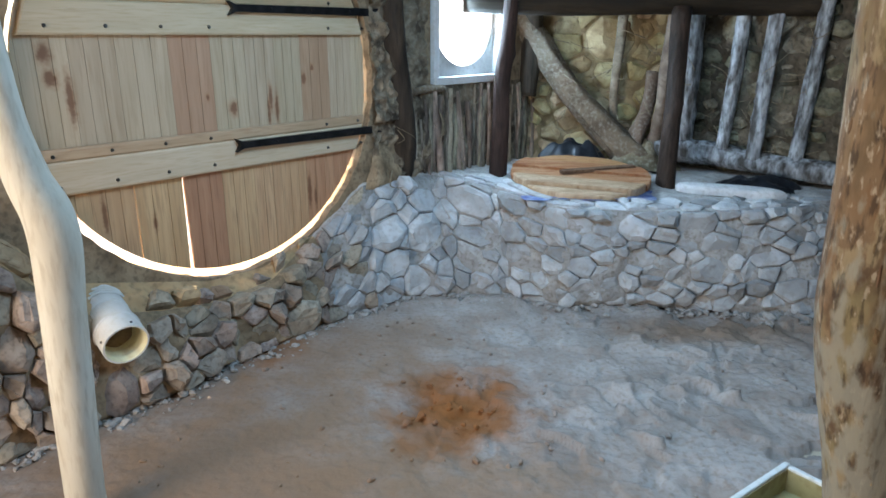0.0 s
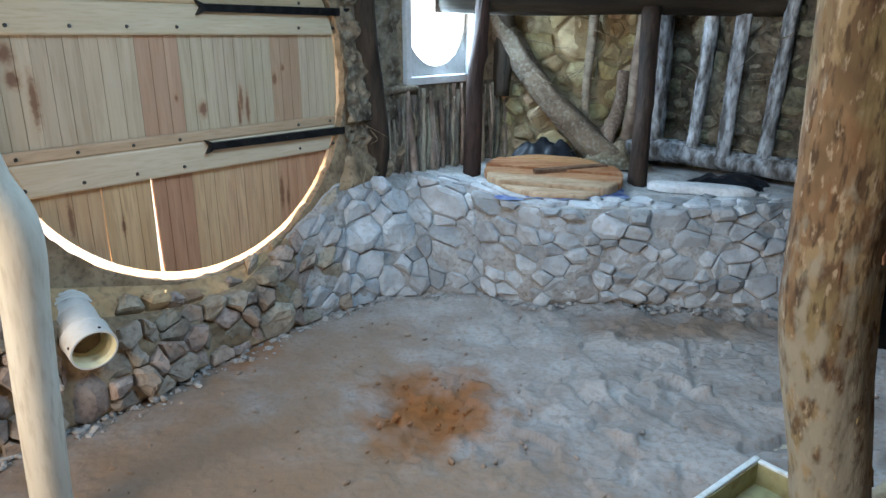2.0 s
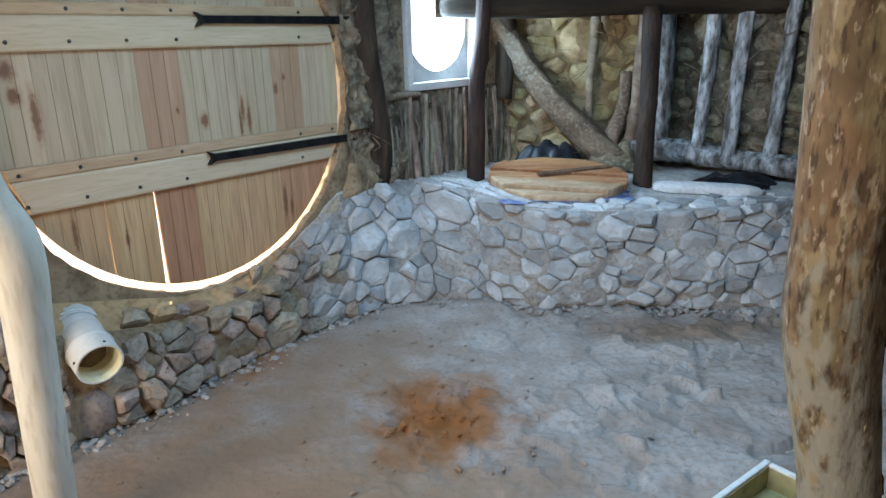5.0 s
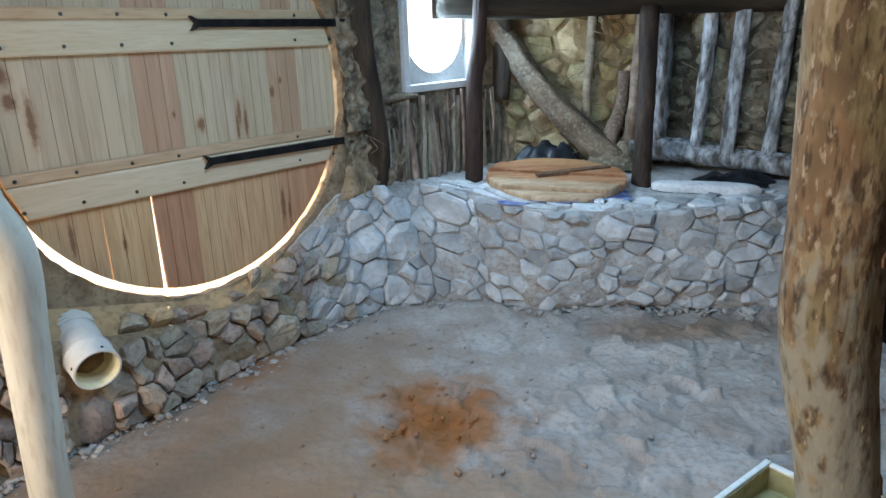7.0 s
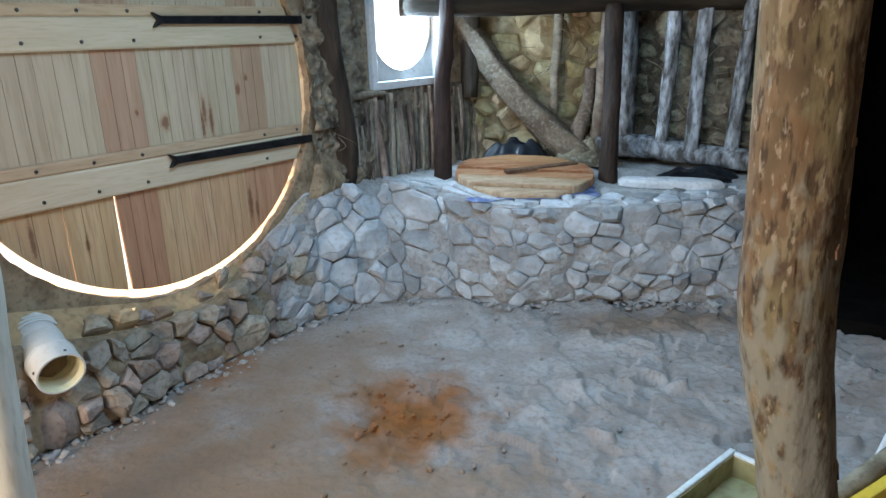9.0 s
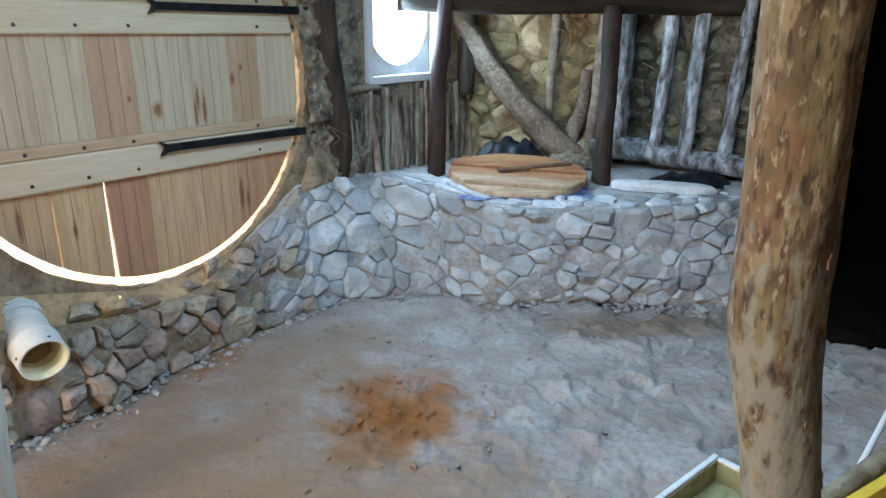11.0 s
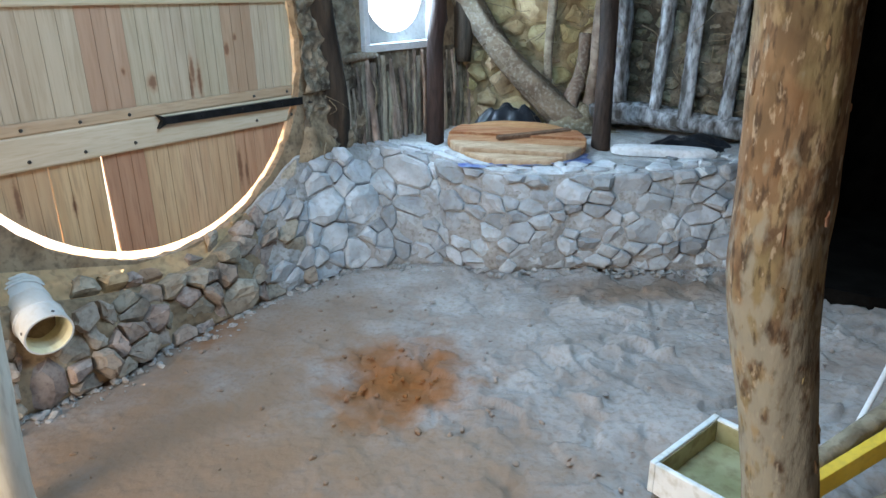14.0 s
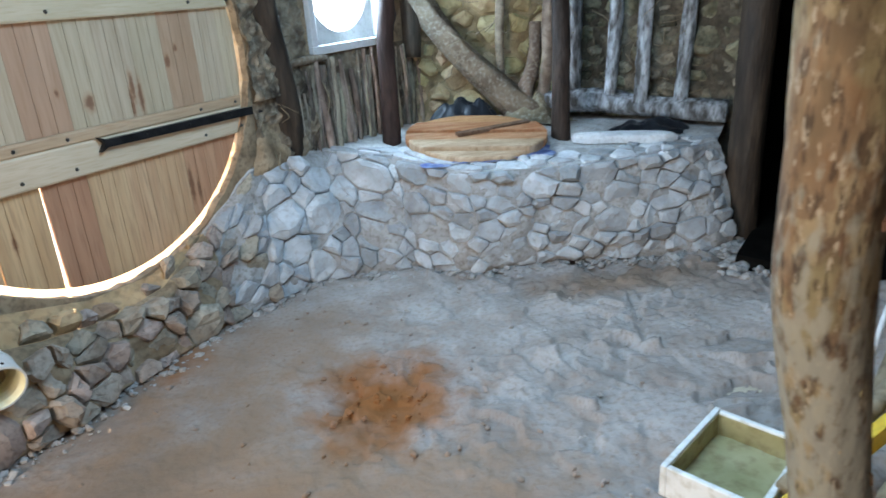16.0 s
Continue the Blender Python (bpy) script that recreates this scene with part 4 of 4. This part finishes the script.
def roots():
    """Dry roots, straw and splinters that stick out of the mud."""
    rng = random.Random(55)
    bm = bmesh.new()
    for k in range(118):
        if k < 60:
            x, y = rng.uniform(0.75, 1.75), rng.uniform(5.0, 5.16)
        elif k < 105:
            t = rng.random()
            x, y = 1.72 + 0.75 * t, 4.98 - 0.62 * t
        else:
            w = D(rng.uniform(1.12, 2.0), rng.uniform(0.03, 0.06), 0)
            x, y = w.x, w.y
        z = rng.uniform(0.75, 1.7) if k < 105 else rng.uniform(0.72, 1.2)
        ln = rng.uniform(0.06, 0.24)
        d = Vector((rng.uniform(-1, 1), rng.uniform(-0.3, 0.1), rng.uniform(-1, 0.5))).normalized() * ln
        p = Vector((x, y, z))
        r = rng.uniform(0.0012, 0.004)
        sag = Vector((rng.uniform(-0.05, 0.05), -0.02, rng.uniform(-0.06, 0.02)))
        pts, radii = curve_pts([(*p, r), (*(p + d * 0.5 + sag), r), (*(p + d), r * 0.5)], 7)
        tube(bm, pts, radii, 5)
    tagged(new("dry_roots", mesh_of("dry_roots", bm, M_STRAW)), "dry pale roots and straw hanging from the mud wall", "roots", kind="stuff")


roots()


def back_stones():
    rng = random.Random(21)
    b = thing("back_wall_stones", "yellowish fieldstones bedded in mud", "stone wall", "structure")
    place, ln, hi = ruled([(BACK[0][0], BACK[0][1] - 0.005, 0.6), (BACK[1][0], BACK[1][1] - 0.005, 0.6)], [(BACK[0][0], BACK[0][1] - 0.005, CEIL), (BACK[1][0], BACK[1][1] - 0.005, CEIL)])
    part_of_wall = new("mud_bedding", sheet(place, ln, hi, 0.025, 0.05, M_YMUD, "mud_bedding", 2.0, 0.022))
    part_of_wall.parent = b
    lay_stones(b, cells(ln, hi, 0.06, 0.20, rng), place, 0.05, 0.012, rng, lambda x, y: M_STONE_YELLOW, 0.3)
    place, ln, hi = ruled([(BACK[1][0], BACK[1][1] - 0.01, 0.6), (BACK[2][0], BACK[2][1] - 0.01, 0.6)], [(BACK[1][0], BACK[1][1] - 0.01, CEIL), (BACK[2][0], BACK[2][1] - 0.01, CEIL)])
    part_of_wall = new("mud_bedding", sheet(place, ln, hi, 0.025, 0.06, M_SHADED_MUD, "mud_bedding", 6.0, 0.03))
    part_of_wall.parent = b
    lay_stones(b, cells(ln, hi, 0.045, 0.12, rng), place, 0.05, 0.016, rng, lambda x, y: M_STONE_SHADED, 0.3)


back_stones()

# ---- trunk and pole beside the camera ----
TRUNK = [(0.858, 1.06, -0.02, 0.074), (0.822, 1.07, 0.5, 0.071), (0.785, 1.08, 0.76, 0.070), (0.726, 1.08, 1.05, 0.0755), (0.718, 1.08, 1.27, 0.0755), (0.704, 1.08, 1.60, 0.078), (0.68, 1.08, CEIL, 0.075)]
log("bark_trunk", TRUNK, M_BARK,
    "thick trunk post with flaking ochre and brown bark", "post", 150, 40, 0.085, 3.0, [(0.42, 4.4, 0.006), (0.55, 1.0, 0.006)])


def bark_flakes():
    trunk = bpy.data.objects["bark_trunk"]
    rng = random.Random(17)
    pts, radii = curve_pts([Vector(v) for v in TRUNK], 60)
    for k in range(22):
        i = rng.randint(14, 50)
        c, r = pts[i], radii[i]
        a0 = rng.uniform(-math.pi, 0.35)
        w, h = rng.uniform(0.04, 0.13), rng.uniform(0.005, 0.02)
        bm = bmesh.new()
        lift = rng.uniform(0.0008, 0.003)
        n = 9
        rim = []
        for q in range(n):
            t = 2 * math.pi * q / n
            k1 = 1 + rng.uniform(-0.3, 0.25)
            a, z = a0 + w * 0.5 * k1 * math.cos(t), c.z + h * k1 * math.sin(t)
            cc = min(range(len(pts)), key=lambda m: abs(pts[m].z - z))
            lower = pts[cc]
            rim.append((a, z, lower, radii[cc]))
        out = [bm.verts.new((p.x + (rr * 1.0 + lift) * math.cos(a), p.y + (rr * 1.0 + lift) * math.sin(a), z)) for a, z, p, rr in rim]
        inn = [bm.verts.new((p.x + (rr * 0.93) * math.cos(a), p.y + (rr * 0.93) * math.sin(a), z)) for a, z, p, rr in rim]
        mid = bm.verts.new((c.x + (r + lift * 1.5) * math.cos(a0), c.y + (r + lift * 1.5) * math.sin(a0), c.z))
        for q in range(n):
            j = (q + 1) % n
            bm.faces.new((out[q], out[j], mid))
            bm.faces.new((inn[q], inn[j], out[j], out[q]))
        part("bark_flake", bm, rng.choice((M_FLAKE_BROWN, M_FLAKE_BROWN, M_FLAKE_BROWN, M_FLAKE_OCHRE)), trunk)


bark_flakes()
log("pale_pole", [(-1.185, 1.9, -0.02, 0.062), (-1.187, 1.9, 0.155, 0.060), (-1.155, 1.9, 0.74, 0.064), (-1.142, 1.9, 1.02, 0.070), (-1.195, 1.9, 1.19, 0.060), (-1.232, 1.9, 1.48, 0.05), (-1.29, 1.9, CEIL, 0.05)], M_POLE,
    "pale peeled crooked pole standing on the floor", "post", 50, 18, 0.06, 7.0)

# ---- things on the bench ----


def slab_disc():
    disc = thing("round_wooden_slab", "round orange pine tabletop of split planks lying on the bench", "table top")
    c = Vector((0.905, 4.43, 0.665))
    turn = Matrix.Translation(c) @ Matrix.Rotation(radians(6.0), 4, Vector((1, 0.15, 0))) @ Matrix.Rotation(radians(-14), 4, "Z")
    r = 0.455
    cuts = [-0.47, -0.33, -0.17, 0.02, 0.22, 0.47]
    rng = random.Random(3)
    mats = [M_DISCPALE, M_DISCPALE, M_DISC, M_DISC, M_DISC]
    rise = [-0.010, 0.012, -0.004, 0.008, -0.012]
    for i, (a, b) in enumerate(zip(cuts, cuts[1:])):
        bm = bmesh.new()
        lo, hi = a + 0.007, b - 0.007
        tops, k = [], 10
        ys = [lo + (hi - lo) * q / k for q in range(k + 1)]
        ys = [y for y in ys if abs(y) < r]
        def half(y):
            return math.sqrt(r * r - y * y) * (1 + 0.015 * noise.noise(Vector((y * 9, i, 0))))
        ring = [(half(y), y) for y in ys] + [(-half(y), y) for y in reversed(ys)]
        up, low = 0.022 + rise[i] + rng.uniform(-0.002, 0.002), -0.016
        f = [bm.verts.new(turn @ Vector((x * 0.985, y * 0.985, up + 0.004))) for x, y in ring]
        m = [bm.verts.new(turn @ Vector((x, y, up - 0.004))) for x, y in ring]
        g = [bm.verts.new(turn @ Vector((x, y, low))) for x, y in ring]
        for p, q in ((f, m), (m, g)):
            for j in range(len(ring)):
                bm.faces.new((p[j], p[(j + 1) % len(ring)], q[(j + 1) % len(ring)], q[j]))
        bm.faces.new(f)
        bm.faces.new(g[::-1])
        part("plank", bm, mats[i], disc)
    # brown strip in place of the shadowed slit across the planks
    bm = bmesh.new()
    box(bm, (-0.14, -0.022, 0.024), (0.40, 0.024, 0.048), turn @ Matrix.Rotation(radians(30), 4, "Z"), 0.004)
    part("brace", bm, M_FLAKE_BROWN, disc, "narrow brown strip standing for the shadowed slit between planks")


slab_disc()


def film_heap(name, c, size, high, material, label, seed, category="plastic sheet"):
    bm = bmesh.new()
    n = 22
    g = []
    for i in range(n + 1):
        row = []
        for j in range(n + 1):
            x, y = i / n * 2 - 1, j / n * 2 - 1
            fall = max(0, 1 - (x * x + y * y))
            p = Vector((x * 2.5 + seed, y * 2.5, seed))
            z = high * (fall ** 0.6) * (0.65 + 0.5 * noise.noise(p * 1.2)) + 0.012 * noise.noise(p * 4)
            row.append(bm.verts.new((c[0] + x * size[0] * (1 + 0.15 * noise.noise(p)), c[1] + y * size[1] * (1 + 0.15 * noise.noise(p + Vector((5, 5, 5)))), c[2] + max(z, -0.012) - 0.005)))
        g.append(row)
    for a, b in zip(g, g[1:]):
        for j in range(n):
            bm.faces.new((a[j], b[j], b[j + 1], a[j + 1]))
    tagged(new(name, mesh_of(name, bm, material, True)), label, category)


film_heap("black_plastic_sheet", (0.95, 5.02, 0.645), (0.26, 0.13), 0.24, M_BLACKFILM, "crumpled black plastic sheet behind the round slab", 1.0)
film_heap("mud_lump", (1.47, 5.0, 0.63), (0.26, 0.20), 0.22, M_FLECKED, "rough brown lump of mud at the foot of the leaning log", 11.0, "mud")
film_heap("blue_plastic_sheet", (0.89, 4.255, 0.614), (0.40, 0.275), 0.02, M_BLUEFILM, "crumpled blue and white plastic sheet under the slab", 4.0)
film_heap("black_plastic_sheet", (2.05, 4.35, 0.60), (0.30, 0.16), 0.11, M_BLACKFILM, "crumpled black plastic sheet under the log", 7.0)


def flat_slab():
    rng = random.Random(4)
    bm = bmesh.new()
    ring = []
    for k in range(22):
        a = 2 * math.pi * k / 22
        r = 1 + 0.12 * noise.noise(Vector((math.cos(a) * 2, math.sin(a) * 2, 3)))
        ring.append((1.80 + 0.30 * r * math.cos(a) - 0.02 * math.sin(a), 4.18 + 0.10 * r * math.sin(a) - 0.12 * r * math.cos(a)))
    rows = [[bm.verts.new((1.80 + (x - 1.80) * k, 4.18 + (y - 4.18) * k, z + 0.004 * rng.uniform(-1, 1))) for x, y in ring] for k, z in ((0.98, 0.595), (1, 0.625), (0.94, 0.645), (0.6, 0.652))]
    for p, q in zip(rows, rows[1:]):
        for j in range(22):
            bm.faces.new((p[j], p[(j + 1) % 22], q[(j + 1) % 22], q[j]))
    bm.faces.new(rows[-1])
    tagged(new("flat_stone_slab", mesh_of("flat_stone_slab", bm, M_LIME)), "flat white dusty stone slab lying on the bench", "stone")


flat_slab()

# ---- plastic pipe in the low wall ----


def pipe():
    p = thing("plastic_pipe", "short white plastic drain pipe sticking out of the low stone wall", "pipe")
    mouth, tail = Vector((-1.30, 2.535, 0.34)), Vector((-1.60, 2.86, 0.46))
    ax = (tail - mouth).normalized()
    rot = ax.to_track_quat("Z", "Y").to_matrix().to_4x4()
    m = Matrix.Translation(mouth) @ rot
    R = 0.093

    def lathe(prof, segs=40):
        bm = bmesh.new()
        rings = []
        for r, z in prof:
            rings.append([bm.verts.new(m @ Vector((r * math.cos(2 * math.pi * k / segs), r * math.sin(2 * math.pi * k / segs), z))) for k in range(segs)])
        for a, b in zip(rings, rings[1:]):
            for k in range(segs):
                bm.faces.new((a[k], a[(k + 1) % segs], b[(k + 1) % segs], b[k]))
        return bm

    part("tube", lathe([(R - 0.008, 0.0), (R - 0.001, 0.0), (R, 0.001), (R, 0.10), (R - 0.0035, 0.102), (R - 0.0035, 0.21), (R, 0.212), (R, 0.46)]), M_PVC, p)
    part("sealing_lip", lathe([(R - 0.001, 0.098), (R + 0.004, 0.1), (R + 0.004, 0.108), (R - 0.004, 0.11)]), M_PVC, p)
    part("inner_wall", lathe([(R - 0.008, 0.0)] + [(R - 0.010 - 0.004 * (k % 2), 0.012 + 0.018 * k) for k in range(10)] + [(0.001, 0.19)]), M_PVC_IN, p, "ribbed inside of the pipe, coloured for its yellow lit look")
    for z in (0.265, 0.285, 0.305):
        part("rib", lathe([(R + 0.005, z - 0.006), (R + 0.011, z - 0.003), (R + 0.011, z + 0.003), (R + 0.005, z + 0.006)]), M_PVC, p, "", True)
    for a in (0.3, 1.9, 3.5, 5.1):
        bm = bmesh.new()
        g = bmesh.ops.create_cone(bm, cap_ends=True, segments=10, radius1=0.006, radius2=0.006, depth=0.004)
        d = Vector((math.cos(a), math.sin(a), 0))
        bmesh.ops.transform(bm, matrix=m @ Matrix.Translation(d * R + Vector((0, 0, 0.025))) @ d.to_track_quat("Z", "Y").to_matrix().to_4x4(), verts=g["verts"])
        part("screw_hole", bm, M_IRON, p)


pipe()

# ---- box and sticks on the floor ----


def foam_box():
    b = thing("foam_box", "open dirty white foam box with an olive muddy inside", "box")
    o = Vector((0.862, 1.805, 0.0))
    ex = Vector((1.197, 2.045, 0)) - Vector((0.862, 1.805, 0))
    L = ex.length
    ex.normalize()
    ey = Vector((ex.y, -ex.x, 0))
    m = Matrix(((ex.x, ey.x, 0, o.x), (ex.y, ey.y, 0, o.y), (0, 0, 1, 0.012), (0, 0, 0, 1)))
    W, H, t = 0.32, 0.118, 0.022
    for name, lo, hi in (("back_wall", (0, 0, 0), (L, t, H)), ("front_wall", (0, W - t, 0), (L, W, H)), ("end_wall", (0, t, 0), (t, W - t, H)), ("end_wall", (L - t, t, 0), (L, W - t, H * 0.97))):
        bm = bmesh.new()
        box(bm, lo, hi, m, 0.005)
        part(name, bm, M_BOX, b)
    bm = bmesh.new()
    n = 14
    x0, x1, y0, y1 = t - 0.002, L - t + 0.002, t - 0.002, W - t + 0.002
    g = [[bm.verts.new(m @ Vector((x0 + (x1 - x0) * i / n, y0 + (y1 - y0) * j / n, 0.025 + 0.006 * noise.noise(Vector((i * 0.5, j * 0.5, 2)))))) for j in range(n + 1)] for i in range(n + 1)]
    for p, q in zip(g, g[1:]):
        for j in range(n):
            bm.faces.new((p[j], q[j], q[j + 1], p[j + 1]))
    part("muddy_bottom", bm, M_BOX_IN, b, "olive dried mud in the bottom", True)
    for name, lo, hi in (("lining", (t, t, 0.02), (L - t, t + 0.003, H - 0.012)), ("lining", (t, W - t - 0.003, 0.02), (L - t, W - t, H - 0.012)), ("lining", (t, t + 0.004, 0.02), (t + 0.003, W - t - 0.004, H - 0.012)), ("lining", (L - t - 0.003, t + 0.004, 0.02), (L - t, W - t - 0.004, H - 0.014))):
        bm = bmesh.new()
        box(bm, lo, hi, m)
        part(name, bm, M_BOX_IN, b, "mud-stained inner side")


foam_box()


def yellow_bar():
    """A flat yellow box section, as a builder's level."""
    a, b = Vector((1.10, 1.555, 0.085)), Vector((2.10, 1.835, 0.40))
    ax = (b - a).normalized()
    side = ax.cross(Vector((0, 0, 1))).normalized()
    up = side.cross(ax)
    m = Matrix(((ax.x, side.x, up.x, a.x), (ax.y, side.y, up.y, a.y), (ax.z, side.z, up.z, a.z), (0, 0, 0, 1)))
    bm = bmesh.new()
    box(bm, (0, -0.018, -0.036), ((b - a).length, 0.018, 0.036), m, 0.003)
    tagged(new("yellow_bar", mesh_of("yellow_bar", bm, M_YELLOW)), "flat yellow plastic bar lying across the sticks", "bar")


yellow_bar()
log("grey_stick", [(1.15, 1.60, 0.137, 0.030), (1.55, 1.752, 0.25, 0.030), (2.3, 2.04, 0.46, 0.027)], M_BROWNLOG, "grey-brown wooden stick lying over a log", "stick", 16, 12, 0.15, 2.0)
log("white_stick", [(1.70, 1.98, 0.06, 0.011), (1.9, 2.14, 0.165, 0.011), (2.09, 2.295, 0.27, 0.011)], M_WHITEPAINT, "thin white pole leaning on the sticks", "pole", 8, 12, 0.0)
log("brown_stick", [(1.71, 1.93, 0.04, 0.024), (2.02, 2.15, 0.21, 0.024), (2.42, 2.48, 0.44, 0.022)], M_BROWNLOG, "brown wooden stick beside the white pole", "stick", 10, 10, 0.15, 5.0)
log("floor_log", [(1.2, 1.35, 0.07, 0.08), (1.5, 1.5, 0.08, 0.085), (2.0, 1.75, 0.08, 0.08)], M_BROWNLOG, "short split brown log on the floor under the poles", "log", 16, 14, 0.3, 12.0)


def pier():
    rng = random.Random(31)
    b = thing("stone_pier", "rough stone pier beside the dark passage", "stone wall", "structure")
    loop = [(2.57, 2.78), (2.75, 2.50), (3.05, 2.35)]
    place, ln, hi = ruled([(*p, 0) for p in loop], [(x + 0.05, y, CEIL) for x, y in loop])
    ob = new("pier_core", sheet(lambda u, v: place(u, v), ln, hi, 0.08, 0.02, M_MUD, "pier_core"))
    ob.parent = b
    lay_stones(b, cells(ln, hi, 0.06, 0.13, rng), place, 0.05, 0.01, rng, lambda x, y: M_STONE_YELLOW)


pier()

# ---- loose rubble at the foot of the walls ----


def chips(name, spots, material, label, seed):
    """Many small broken pieces joined into one mesh: (x, y, radius) each."""
    rng = random.Random(seed)
    ball = bmesh.new()
    bmesh.ops.create_icosphere(ball, subdivisions=1, radius=1.0)
    ball.verts.ensure_lookup_table()
    base, tris = [v.co.copy() for v in ball.verts], [[v.index for v in f.verts] for f in ball.faces]
    ball.free()
    verts, faces = [], []
    for x, y, r in spots:
        k = len(verts)
        m = Matrix.Rotation(rng.uniform(0, 6.3), 3, "Z") @ Matrix.Diagonal((rng.uniform(0.7, 1.6), rng.uniform(0.7, 1.3), rng.uniform(0.45, 0.9)))
        for c in base:
            w = c + Vector((rng.uniform(-1, 1), rng.uniform(-1, 1), rng.uniform(-1, 1))) * 0.25
            verts.append(m @ w * r + Vector((x, y, r * 0.3)))
        faces += [[k + q for q in t] for t in tris]
    me = bpy.data.meshes.new(name)
    me.from_pydata(verts, [], faces)
    me.materials.append(material)
    tagged(new(name, me), label, "rubble", kind="stuff")


def rubble():
    rng = random.Random(77)
    stones, crumbs = [], []
    for i in range(900):
        u = rng.uniform(0.6, low_len + face_len)
        p, n = low(u, 0.0) if u < low_len else face(u - low_len, 0.0)
        q = p + Vector((n.x, n.y, 0)).normalized() * abs(rng.gauss(0.0, 0.06))
        stones.append((q.x, q.y, 0.004 + 0.022 * rng.random() ** 2.5))
    for i in range(110):
        stones.append((2.25 + rng.gauss(0, 0.14), 3.5 + rng.gauss(0, 0.14), rng.uniform(0.01, 0.04)))
    for i in range(420):
        crumbs.append((rng.uniform(-1.3, 2.5), rng.uniform(1.6, 3.8), 0.003 + 0.012 * rng.random() ** 2))
    for i in range(60):
        crumbs.append((0.06 + rng.gauss(0, 0.16), 2.64 + rng.gauss(0, 0.16), 0.003 + 0.012 * rng.random() ** 2))
    chips("rubble", stones, M_MORTAR, "loose stone chips at the foot of the walls", 5)
    chips("earth_crumbs", crumbs, M_EARTH, "crumbs of dry earth scattered on the floor", 6)


rubble()


# ---- stones of the bench wall, last ----


def bench_stones():
    rng = random.Random(12)

    def grey(x, y):
        return M_STONE if x > 0.25 + rng.uniform(-0.2, 0.2) else M_STONE_BROWN

    def clear_of_pipe(p):
        a, d = Vector((-1.30, 2.535, 0.34)), Vector((-0.30, 0.325, 0.12)).normalized()
        return ((p - a) - d * (p - a).dot(d)).length > 0.15

    low_true = ruled(BASE[:7], TOP[:7], 0.02, True)[0]

    def in_footing(x, y):
        return x > 0.5 and y < (low(x, low_high)[0] - low(x, 0)[0]).length - 0.01 and clear_of_pipe(low_true(x, y)[0])

    lay_stones(footing, cells(low_len, low_high, 0.045, 0.11, rng, in_footing), low_true, 0.055, 0.003, rng, lambda x, y: M_STONE_BROWN, 0.25)
    sill_true = ruled(TOP[:7], REAR[:7], 0.0, True)[0]

    def on_sill(x, y):
        wide = (sill(x, sill_wide)[0] - sill(x, 0)[0]).length
        return x > 0.5 and y < 0.62 * wide and clear_of_pipe(sill(x, y)[0]) and rng.random() < (0.9 if x < 1.4 or y < 0.06 else 0.45)

    lay_stones(footing, cells(sill_len, sill_wide, 0.035, 0.085, rng, on_sill), sill_true, 0.045, 0.004, rng, lambda x, y: rng.choice((M_STONE_BROWN, M_STONE_SANDY)), 0.3)
    lay_stones(ledge, cells(face_len, face_high, 0.048, 0.125, rng), face, 0.040, 0.003, rng, grey, 0.2)
    lay_stones(ledge, cells(deck_len, deck_wide, 0.05, 0.11, rng, lambda x, y: y < 0.34 and x > 1.15 and (y < 0.16 or rng.random() < 0.6)), deck, 0.016, 0.003, rng, lambda x, y: rng.choice((M_STONE, M_STONE, M_LIME)), 0.08)


bench_stones()
